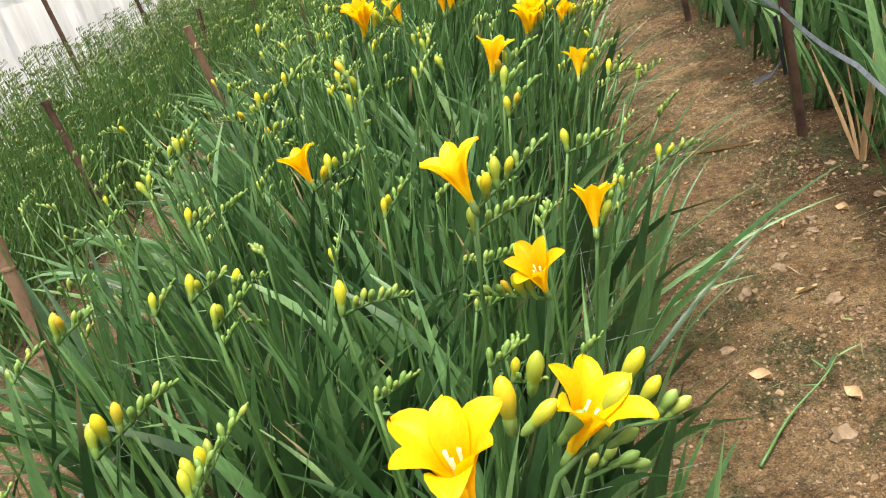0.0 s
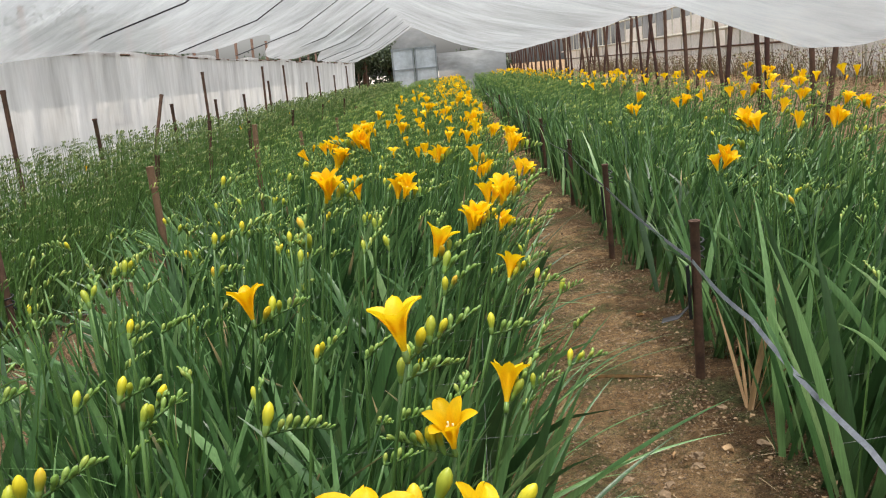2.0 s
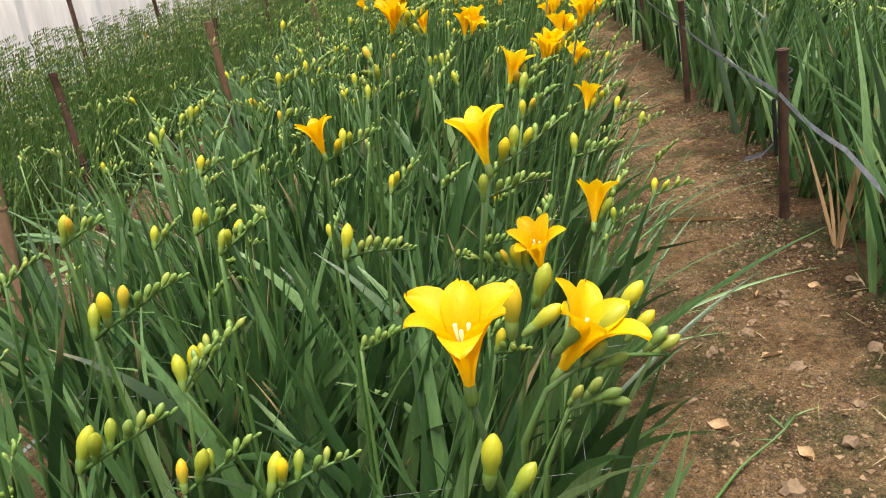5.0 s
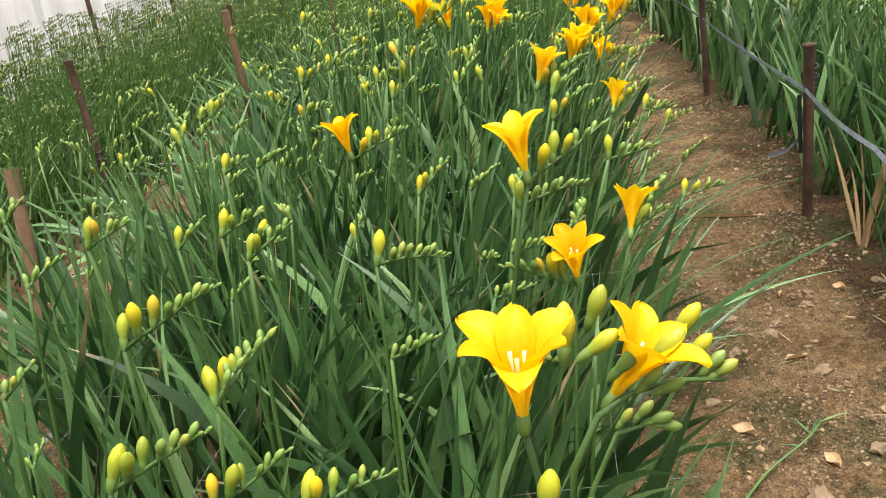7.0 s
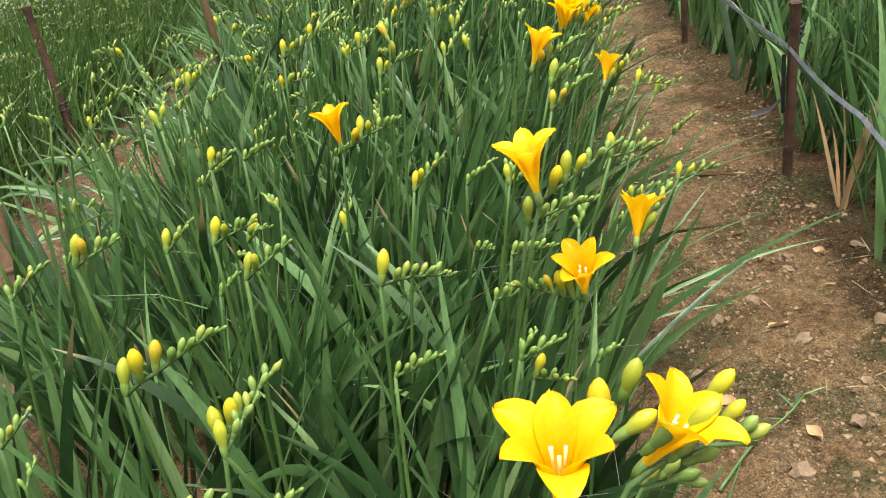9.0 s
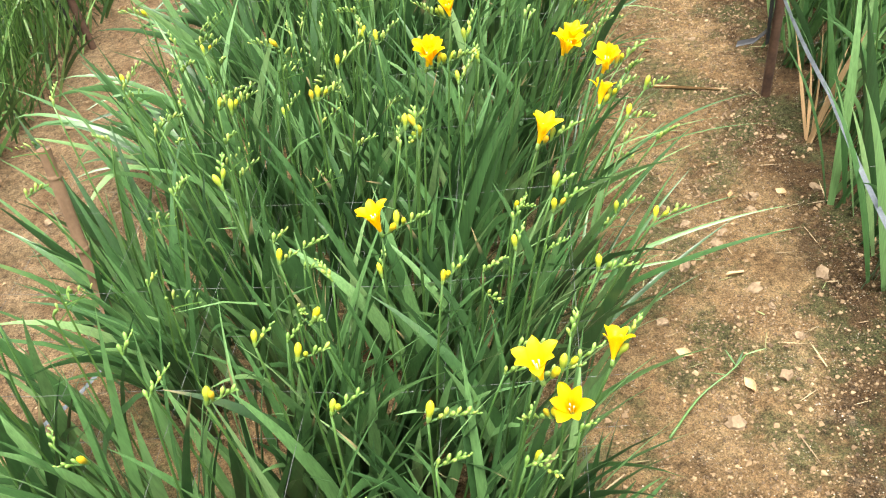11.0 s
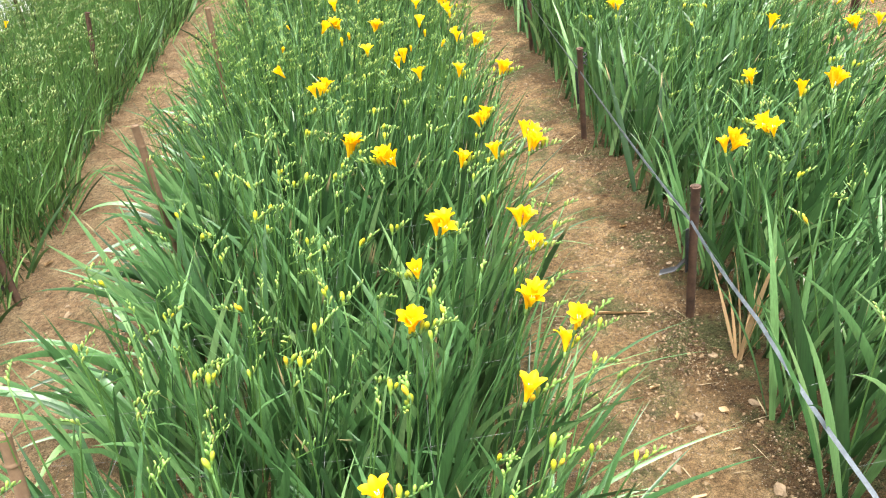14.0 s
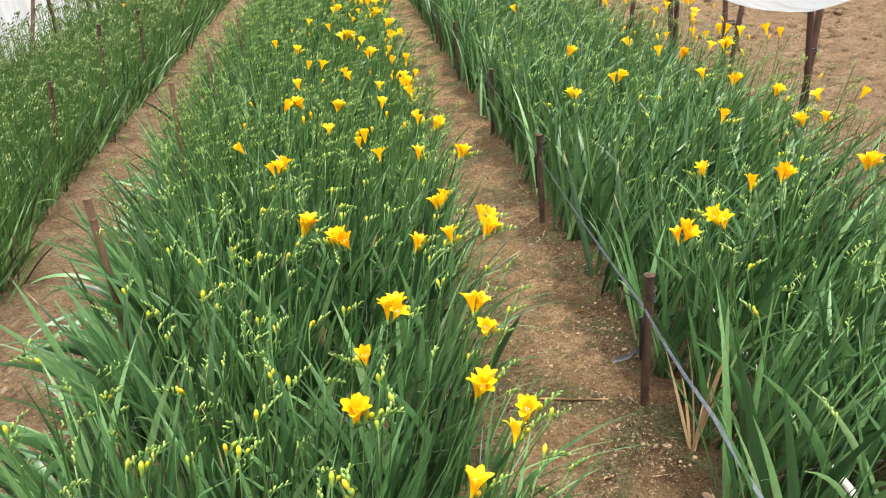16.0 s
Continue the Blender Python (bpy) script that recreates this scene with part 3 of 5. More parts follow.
# far end: a framed door in a film gable
end_wall = Heap()
for a, b, c, d in ((-1.15, 1.2, 0, 1.45),):
    end_wall.add(*box(a, END_Y, c - 0.02, b, END_Y + 0.02, d))
end_wall.add(np.array([(-2.75, END_Y, 1.72), (-1.15, END_Y, 1.72), (-1.7, END_Y, 2.3), (-2.2, END_Y, 2.3)]), np.array([(0, 1, 2, 3)]))
ob = tagged(new("wall_end", end_wall.mesh("wall_end", [FILM])), "pale plastic film gable closing the far end", "wall", kind="structure")
ob.visible_shadow = False
door = tagged(new("door_1"), "grey-framed glazed double door at the far end of the tunnel", "door", kind="structure")
door.location = (-1.95, END_Y - 0.06, 0)
for i in range(2):
    leaf = Heap()
    x0 = -0.78 + i * 0.79
    for a, b in (((x0, 0.0), (x0 + 0.06, 1.72)), ((x0 + 0.71, 0.0), (x0 + 0.77, 1.72)), ((x0, 0.0), (x0 + 0.77, 0.08)), ((x0, 0.98), (x0 + 0.77, 1.03)), ((x0, 1.66), (x0 + 0.77, 1.72))):
        leaf.add(*box(a[0], -0.02, a[1], b[0], 0.02, b[1]))
    fr = part("door_frame", leaf.mesh("door_frame", [GREY_FRAME], False), door)
    for z0, z1 in ((0.08, 0.98), (1.03, 1.66)):
        p = part("pane", Heap().add(*box(x0 + 0.06, -0.004, z0, x0 + 0.71, 0.004, z1)).mesh("pane", [PANE_FILM], False), door)
        p.visible_shadow = False

# ---- posts along the open side ----
rng = np.random.default_rng(4)


def pipe_part(name, a, b, r, mat, parent, label=""):
    return part(name, Heap().add(*tube([np.array(a) + (np.array(b) - np.array(a)) * t for t in (0, 0.02, 0.5, 0.98, 1)], (r * 0.9, r, r, r, r * 0.86), 8)).mesh(name, [mat]), parent, None, label)


for k, y in enumerate(np.arange(0.5, 42, 1.07)):
    base = tagged(new("post_pair"), "pair of crossed rusty steel posts carrying the tunnel's open side", "post", "posts along the open side")
    base.location = (1.92 + rng.uniform(-0.04, 0.04), y, 0)
    top = rng.uniform(1.36, 1.5)
    red = RUST_RED if rng.random() < 0.65 else RUST
    low_, high_ = rng.uniform(0.0, 0.05) * rng.choice([-1, 1]), rng.uniform(0.05, 0.15) * rng.choice([-1, 1])
    tilt = rng.normal(0, 0.05)
    pipe_part("post", (-low_, 0.02, -0.03), (tilt - high_, 0.03, top), rng.uniform(0.016, 0.022), red, base)
    pipe_part("post", (low_, -0.02, -0.03), (tilt + high_, -0.03, top - 0.04), rng.uniform(0.017, 0.023), RUST_RED if k % 3 else RUST, base)
    if rng.random() < 0.2:
        pipe_part("brace", (0.16, 0.2, -0.03), (-0.06, -0.1, top - 0.1), 0.010, RUST, base)
    part("tie", Heap().add(*tube([(0.036 * math.cos(a), 0.036 * math.sin(a), 0.40 + 0.02 * a / 6) for a in np.linspace(0, 12, 26)], 0.005, 4)).mesh("tie", [BLACK]), base, None, "black plastic binding")
    arch = [(tilt - high_ + 2 * high_ * q, 0.03 - 0.06 * q, top - 0.03 + 0.05 * math.sin(math.pi * q)) for q in np.linspace(0, 1, 8)]
    part("crosspiece", Heap().add(*tube(arch, 0.018, 6)).mesh("crosspiece", [RUST]), base)

# ---- the neighbouring greenhouse across the bare field ----
GH_X = 7.4
house = tagged(new("greenhouse"), "neighbouring low greenhouse with dull white panels and pale beams", "greenhouse")
house.location = (GH_X, 0, 0)
part("low_wall", Heap().add(*box(0.0, 2, -0.05, 0.12, 60, 0.12)).mesh("low_wall", [PALE_BEAM], False), house)
for z, r in ((0.80, 0.03), (1.32, 0.05), (2.3, 0.04)):
    part("beam", Heap().add(*straight((-0.03, 2, z), (-0.03, 60, z), r, 6)).mesh("beam", [PALE_BEAM if z > 1 else RUST]), house)
panel = Heap().add(*box(-0.01, 0.03, 0.12, 0.01, 1.17, 0.78)).mesh("panel", [PANEL], False)
upper = Heap().add(*box(-0.01, 0.03, 0.83, 0.01, 1.17, 1.28)).mesh("panel", [PANEL], False)
high = Heap().add(*box(-0.01, 0.03, 1.38, 0.01, 1.17, 2.26)).mesh("panel", [FILM], False)
stud = Heap().add(*box(-0.03, -0.015, 0, 0.02, 0.015, 2.3)).mesh("stud", [PALE_BEAM], False)
for y in np.arange(2.4, 58, 1.2):
    part("stud", stud, house, pose(0, y, 0))
    part("panel", panel, house, pose(0.02 * rng.uniform(-1, 1), y, 0))
    if rng.random() < 0.86:
        part("panel", upper, house, pose(0.03 * rng.uniform(-1, 1), y, 0))
    if rng.random() < 0.5:
        part("panel", high, house, pose(0, y, 0))
part("back_wall", Heap().add(*box(4, 2, 0, 4.1, 60, 2.4)).mesh("back_wall", [PANEL], False), house)

# dry weeds at its foot
w = Heap()
n = 2600
b = np.stack([rng.uniform(GH_X - 1.3, GH_X - 0.2, n), rng.uniform(5, 45, n), np.zeros(n)], 1)
w.add(*blades(rng, b, rng.uniform(0, 6.3, n), rng.uniform(0.25, 0.85, n), rng.uniform(0.006, 0.02, n), rng.uniform(0, 0.4, n), rng.uniform(0, 1.2, n), rng.uniform(0, 3, n), 4))
m = 9000
src = b[rng.integers(0, n, m)]
pos = src + np.stack([rng.normal(0, 0.07, m), rng.normal(0, 0.07, m), rng.uniform(0.05, 0.62, m)], 1)
w.spread(np.array([(-0.5, 0, 0), (0, -0.3, 0.3), (0.5, 0, 1), (0, 0.3, 0.6)]) * 0.055, np.array([(0, 1, 2, 3)]), matrices(pos, rng.uniform(0, 6.3, m), rng.uniform(0, 2, m), rng.uniform(0.5, 1.2, m)))
tagged(new("dry_weeds", w.mesh("dry_weeds", [WEED])), "dry brown weeds standing along the greenhouse wall", "weeds", kind="stuff")

# clods on the bare field
c = Heap()
n = 11000
cube_v, cube_f = box(-0.5, -0.5, -0.4, 0.5, 0.5, 0.5)
cube_v = cube_v * (0.7 + 0.3 * np.sin(np.arange(8) * 2.7))[:, None]
pos = np.stack([rng.uniform(1.2, 6.6, n), rng.uniform(0.2, 26, n), np.zeros(n)], 1)
pos[:, 2] = [lump(x, y) for x, y, _ in pos]
c.spread(cube_v, cube_f, matrices(pos, rng.uniform(0, 6.3, n), rng.uniform(0, 1.2, n), np.minimum(rng.exponential(0.022, n) + 0.010, 0.09)))
tagged(new("soil_clods", c.mesh("soil_clods", [SOIL])), "loose clods of dry brown soil on the bare field", "soil", kind="stuff")


def tree(x, y, height, wide, seed):
    r = np.random.default_rng(seed)
    t = tagged(new("tree"), "dark evergreen tree standing outside the plastic tunnel", "tree", "trees outside")
    t.location = (x, y, 0)
    h = Heap().add(*tube([(0, 0, -0.1), (0.05, 0, height * 0.3), (0.0, 0.06, height * 0.62), (0.03, 0.02, height * 0.9)], (0.16, 0.12, 0.08, 0.02), 8))
    tips = []
    for k in range(11):
        a, z0 = r.uniform(0, 6.3), height * r.uniform(0.22, 0.75)
        e = np.array([math.cos(a) * wide * r.uniform(0.5, 0.9), math.sin(a) * wide * r.uniform(0.5, 0.9), z0 + height * r.uniform(0.05, 0.22)])
        h.add(*tube([(0, 0, z0), e * [0.5, 0.5, 1] - [0, 0, 0.1], e], (0.05, 0.03, 0.01), 5))
        tips.append(e)
    part("trunk", h.mesh("trunk", [RUST]), t)
    tips = np.array(tips + [(0, 0, height * 0.9), (0, 0, height * 0.7)])
    n = 5000
    pos = tips[r.integers(0, len(tips), n)] + r.normal(0, 1, (n, 3)) * [wide * 0.24, wide * 0.24, height * 0.09]
    crown = Heap().spread(np.array([(-0.5, 0, 0), (0, -0.28, 0.1), (0.5, 0, 0.25), (0, 0.28, 0.1)]) * 0.13, np.array([(0, 1, 2, 3)]), matrices(pos, r.uniform(0, 6.3, n), r.uniform(0, 2.5, n), r.uniform(0.6, 1.4, n)))
    part("crown", crown.mesh("crown", [DARK_LEAF]), t)


for x, y, hgt, wd in ((-9.5, 17.5, 2.9, 1.7), (-13, 29, 3.8, 2.2), (-4.1, 30.5, 2.7, 1.4), (-5.6, 33, 3.0, 1.6), (-3.2, 31.5, 1.7, 1.3), (-4.9, 31.2, 1.8, 1.3), (-6.8, 31, 2.0, 1.4), (0.6, 34, 1.5, 1.0)):
    tree(x, y, hgt, wd, int(y * 10))


# ---- stakes ----
def stake(x, y, height, mat, label, lean=(0, 0), r=0.013, hollow=True, group="stakes along the beds"):
    s = tagged(new("stake"), label, "stake", group)
    s.location = (x, y, 0)
    top = np.array([lean[0], lean[1], height])
    pts = [top * q + [0, 0, -0.04 * (1 - q)] for q in (0, 0.25, 0.5, 0.75, 1)]
    rim = 1.22 if hollow else 1.05
    pts[4:4] = [top * 0.97, top * 0.985]
    h = Heap().add(*tube(pts, (r, r * 1.02, r * 0.97, r, r, r * rim * 0.97, r * rim), 10, False))
    t = top / np.linalg.norm(top)
    h.add(*tube([top, top + t * 0.001, top - t * 0.001, top - t * 0.02], (r * rim, r * 0.9, r * 0.68, r * 0.66), 10, False))
    h.add(*tube([top - t * 0.021, top - t * 0.02], (0.0005, r * 0.68), 10, False))
    if not hollow:
        for q in (0.3, 0.62, 0.9):
            h.add(*tube([top * (q - 0.008), top * q, top * (q + 0.008)], (r, r * 1.16, r), 10, False))
    part("pipe", h.mesh("pipe", [mat]), s)
    return s


def bind(s, z, r=0.017):
    part("tie", Heap().add(*tube([(r * math.cos(a), r * math.sin(a), z + 0.004 * a) for a in np.linspace(0, 14, 32)], 0.0032, 4)).mesh("tie", [BLACK]), s, None, "black plastic tie")
    part("tie_end", Heap().add(*box(-0.004, -0.002, z - 0.16, 0.006, 0.002, z), 0).mesh("tie_end", [BLACK], False), s, pose(-0.018, -0.01, 0, 5, -8, 30))


RUSTY = "rusty hollow steel stake at the edge of the flower bed"
for k, y in enumerate([0.0, 1.48, 2.96, 4.5, 6.1, 7.7, 9.3, 11, 12.8, 14.7, 16.6, 18.6, 20.6]):
    s = stake(-0.017 * max(y - 3, 0), y, 0.455 - 0.02 * (k % 3), RUST, RUSTY, (-0.013 if k == 0 else rng.uniform(-0.03, 0.03), rng.uniform(-0.04, 0.02)))
    if k < 5:
        bind(s, 0.345)
    if k == 0:
        way = np.array([(-0.017, -0.015, 0.345), (-0.021, -0.02, 0.27), (-0.032, -0.022, 0.215), (-0.060, -0.02, 0.186), (-0.105, -0.015, 0.176)])
        side_ = np.array([0.004, 0.008, 0.004])
        strip = Heap()
        strip.add(np.concatenate([way - side_, way + side_, way + side_ + [0, 0.001, 0.001], way - side_ + [0, 0.001, 0.001]]), np.array([(a * 5 + i, a * 5 + i + 1, (a + 1) % 4 * 5 + i + 1, (a + 1) % 4 * 5 + i) for a in range(4) for i in range(4)]))
        part("loose_end", strip.mesh("loose_end", [BLACK]), s, None, "loose black plastic strip")
for k, (x, y, z, lx) in enumerate(((-1.577, -1.0, 0.57, 0.0), (-1.61, 0.40, 0.694, -0.012), (-1.66, 1.75, 0.735, 0.03), (-1.70, 3.2, 0.60, -0.02), (-1.74, 4.7, 0.60, 0.02), (-1.78, 6.4, 0.62, 0.0), (-1.80, 8.2, 0.60, 0.0))):
    stake(x, y, z, BAMBOO, "weathered brown bamboo stake among the freesia leaves", (lx, 0.12 if k == 0 else rng.uniform(-0.03, 0.0)), 0.0125, False)
for k, (y, z) in enumerate(((0.62, 0.58), (2.92, 0.545), (4.05, 0.69), (5.3, 0.62), (7.0, 0.62), (8.9, 0.6), (11.0, 0.6))):
    s = stake(-2.67 if y > 2 else -2.32, y, z, RUST, "rusty steel stake at the edge of the fine-leaved bed", (rng.uniform(0.05, 0.10) if y > 2 else -0.03, rng.uniform(-0.05, 0.05)), 0.014)
    bind(s, 0.2)
for k, (y, z, l) in enumerate(((3.15, 1.04, 0.0), (4.36, 0.78, -0.12), (5.45, 0.92, 0.40), (6.11, 0.82, -0.12), (7.29, 1.13, 0.0), (7.57, 0.81, -0.10), (8.82, 0.83, -0.12), (10.0, 1.19, 0.06), (10.3, 0.98, -0.06), (11.5, 1.21, 0.0), (13.2, 0.9, 0.05), (14.6, 1.2, 0), (16.4, 1.0, -0.08), (18.5, 1.2, 0), (20.5, 1.0, 0.05), (22.5, 1.2, 0))):
    stake(-3.62, y - l * 0.6, z, RUST, "tall rusty steel stake standing before the plastic wall", (abs(l) * 0.3, l), 0.016)

# grey tapes tied along the stakes
def tape(points, label):
    p = np.array(points, float)
    fine = np.concatenate([p[i] + (p[i + 1] - p[i]) * np.linspace(0, 1, 10, endpoint=False)[:, None] for i in range(len(p) - 1)] + [p[-1:]])
    fine[:, 2] -= np.concatenate([0.012 * np.sin(np.pi * np.linspace(0, 1, 10, endpoint=False)) for _ in range(len(p) - 1)] + [[0]])
    tw = np.linspace(0.2, 7, len(fine))
    off = np.stack([0.0046 * np.cos(tw * 0.4 + 0.3), 0 * tw, 0.0046 * np.sin(tw * 0.4 + 0.3)], 1)
    n = len(fine)
    thick = np.array([0.0006, 0, 0.0006])
    v = np.concatenate([fine - off, fine + off, fine + off + thick, fine - off + thick])
    i = np.arange(n - 1)
    f = np.concatenate([np.stack([i + a * n, i + 1 + a * n, i + 1 + b * n, i + b * n], 1) for a, b in ((0, 1), (1, 2), (2, 3), (3, 0))])
    return tagged(new("support_tape", mesh_of("support_tape", v, f, [TAPE], None, False)), label, "tape", "tapes along the beds")


tape([(0.02, -1.5, 0.19), (0.0, -1.0, 0.267), (-0.02, -0.5, 0.325), (-0.022, -0.02, 0.345), (-0.02, 1.46, 0.33), (-0.02, 2.94, 0.34), (-0.04, 4.48, 0.3), (-0.1, 7.7, 0.3), (-0.2, 12.8, 0.3), (-0.3, 18.6, 0.3)],
     "grey plastic tape tied from stake to stake beside the bed")
tape([(-1.77, -1.9, 0.03), (-1.75, -1.5, 0.03), (-1.72, -1.15, 0.05), (-1.59, -0.99, 0.10)], "grey plastic tape tied along the bamboo stakes")

# thin support net through the beds
net = Heap()
for z in (0.2, 0.34):
    for x in np.arange(-1.7, -0.5, 0.22):
        net.add(*tube([(x, y, z + 0.012 * math.sin(y * 5 + x * 9)) for y in np.arange(-2.0, 4.1, 0.3)], 0.0003, 4, False))
    for y in np.arange(-2.0, 4.1, 0.24):
        net.add(*tube([(x, y + 0.01 * math.sin(x * 9), z + 0.01 * math.sin(x * 6 + y)) for x in np.arange(-1.72, -0.5, 0.2)], 0.0003, 4, False))
tagged(new("support_net", net.mesh("support_net", [WIRE])), "thin grey wire support net among the leaves", "net")
net = Heap()
for y in np.arange(-0.9, 4.1, 0.25):
    net.add(*tube([(x, y + 0.01 * math.sin(x * 9), 0.24 + 0.015 * math.sin(x * 6 + y)) for x in np.arange(0.0, 1.2, 0.2)], 0.0003, 4, False))
tagged(new("support_net", net.mesh("support_net", [WIRE])), "thin grey wire support net in the second bed", "net")
h = Heap().add(*tube([(0.30, -0.95, 0.03), (0.35, -0.7, 0.035), (0.37, -0.5, 0.03), (0.385, -0.3, 0.008), (0.42, 0.4, -0.008), (0.5, 3, -0.012)], 0.012, 8))
tagged(new("irrigation_pipe", h.mesh("irrigation_pipe", [PALE_PIPE])), "pale plastic irrigation pipe lying between the leaves", "pipe")

# the tunnel runs about one degree off the y axis
SKEW = pose(0, 0, 0, 0, 0, 1.1)
for ob in list(scene.collection.objects):
    if ob.parent is None and ob.name.split(".")[0] in ("roof_film", "wall_film", "roof_rafter", "wall_rail", "wall_post", "wall_end", "door_1", "post_pair", "greenhouse", "dry_weeds", "tree"):
        ob.matrix_basis = SKEW @ ob.matrix_basis

# ---- freesias ----
Z_AXIS = Vector((0, 0, 1))


def aim(at, direction, roll, size=1.0):
    """A pose with its z axis along direction."""
    q = Vector(direction).normalized().to_track_quat("Z", "Y")
    return Matrix.Translation(at) @ q.to_matrix().to_4x4() @ pose(0, 0, 0, 0, 0, roll) @ Matrix.Diagonal((size, size, size, 1))


def freesia(root, heads, leaves, tall, lean_az, lean, seed, label, group, broad=1.0, kinds=LEAVES, loose=0.6):
    """One plant. heads: (x, y, z, azimuth of the spike in degrees, open flowers, yellow buds, green buds) in the world."""
    r = np.random.default_rng(seed)
    plant = tagged(new("freesia_plant"), label, "freesia", group)
    plant.location = root
    root = Vector(root)
    for k in range(leaves):
        back = lean < 0.4 and r.random() < 0.22
        az = lean_az + r.normal(0, loose) + (math.pi if back else 0)
        L = tall * r.uniform(0.62, 1.08)
        off = Vector((r.normal(0, 0.024), r.normal(0, 0.024), -0.006))
        m = Matrix.Translation(off) @ pose(0, 0, 0, 0, math.degrees(lean * r.uniform(0.3, 1.5) * (0.35 if back else 1)), math.degrees(az)) @ Matrix.Diagonal((L, L * broad * r.uniform(0.85, 1.3), L, 1))
        part("leaf", kinds[int(r.integers(len(kinds)))], plant, m)
    for hx, hy, hz, az, n_open, n_yellow, n_green in heads:
        a = math.radians(az)
        tip = Vector((hx, hy, hz)) - root
        out = Vector((math.cos(a), math.sin(a), 0))
        neck = tip - Vector((0, 0, 0.030 if n_open else 0.020))
        bend = Vector((neck.x * 0.45, neck.y * 0.45, neck.z * 0.62)) + Vector((r.normal(0, 0.01), r.normal(0, 0.01), 0))
        pts = []
        for t in np.linspace(0, 1, 9):
            p = bend * (2 * t * (1 - t)) + neck * (t * t)
            pts.append(p + Vector((0, 0, -0.008 * (1 - t))))
        n_all, n_fat = n_open + n_yellow + n_green, n_open + n_yellow
        fine = hy > -0.95 and 4 <= n_green <= 10
        sideways = out.cross(Z_AXIS)
        spike, d = [neck], (out + Z_AXIS * r.uniform(0.12, 0.9)).normalized()
        p = neck.copy()
        for k in range(max(n_fat if fine else n_all, 2)):
            step = 0.0118 if k < n_fat else 0.0076 * (0.92 ** (k - n_fat))
            p = p + d * step * r.uniform(0.85, 1.15) + sideways * (0.0013 if k % 2 else -0.0013)
            d = (d + Z_AXIS * r.uniform(-0.13, 0.10)).normalized()
            spike.append(p.copy())
        body = Heap().add(*tube([tuple(q) for q in pts], np.linspace(0.0028, 0.0017, 9), 6))
        if n_all and not (fine and n_fat == 0):
            body.add(*tube([tuple(q) for q in spike], np.linspace(0.0017, 0.0009, len(spike)), 5))
        stem = part("flower_stem", body.mesh("flower_stem", [STEM]), plant)
        for k in range(n_fat if fine else n_all):
            s = 1 if k % 2 else -1
            if k < n_open:
                way = Z_AXIS + out * r.uniform(-0.2, 0.5) + sideways * s * r.uniform(0.0, 0.5)
                shape = FLOWERS[int(r.integers(len(FLOWERS)))]
                part("flower", shape, stem, aim(spike[k] + Z_AXIS * 0.003, way, r.uniform(0, 60), r.uniform(0.88, 1.06)))
            elif k < n_fat:
                q = (k - n_open) / max(n_yellow, 1)
                way = Z_AXIS * r.uniform(0.9, 1.3) + out * r.uniform(0.1, 0.5) + sideways * s * r.uniform(0.15, 0.5)
                part("bud", BUDS[0 if q < 0.4 else 1], stem, aim(spike[k], way, r.uniform(0, 360), r.uniform(0.82, 1.08)))
            else:
                q = (k - n_fat) / max(n_green, 1)
                way = Z_AXIS * r.uniform(0.7, 1.0) * (1.15 - 0.7 * q) + out * r.uniform(0.4, 0.7) * (0.7 + q) + sideways * s * r.uniform(0.2, 0.5)
                part("bud", BUDS[2 if q < 0.6 else 3], stem, aim(spike[k], way, 0, r.uniform(0.7, 0.95) * (1.05 - 0.3 * q)))
        if fine:
            comb = SPIKES[n_green]
            part("bud_spike", comb[int(r.integers(len(comb)))], stem, Matrix.Translation(spike[n_fat]) @ pose(0, 0, 0, 0, float(r.uniform(-18, 8)), az))
    return plant


FLOWERING = "freesia with sword-shaped green leaves and open yellow flowers"
BUDDING = "freesia with long green leaves and yellow-green buds"
GREEN_ONLY = "freesia with long green leaves and small green buds"
MID, SIDE = "freesias of the middle bed", "freesias of the second bed"

# heads with open flowers in the middle bed: place, spike azimuth
OPEN_NEAR = [
    (-0.655, -1.524, 0.690, 10), (-0.881, -1.213, 0.640, 5), (-0.569, -1.420, 0.590, 35), (-0.653, -1.061, 0.668, 15), (-0.541, -0.811, 0.563, 30),
    (-0.622, -1.489, 0.578, 200), (-0.824, -0.937, 0.742, -20), (-0.755, -0.480, 0.668, 10), (-0.826, -0.280, 0.760, 190), (-0.578, -0.180, 0.700, 10),
    (-0.562, -0.424, 0.632, 60), (-0.545, -0.430, 0.572, -10), (-0.675, -0.233, 0.712, 0), (-0.501, -0.200, 0.718, 20), (-0.550, -0.955, 0.718, 15),
    (-0.604, -0.763, 0.640, 20), (-0.960, -0.030, 0.690, 0), (-0.801, -0.715, 0.712, 180), (-0.463, 0.140, 0.612, 15), (-0.572, 0.327, 0.590, 30),
]
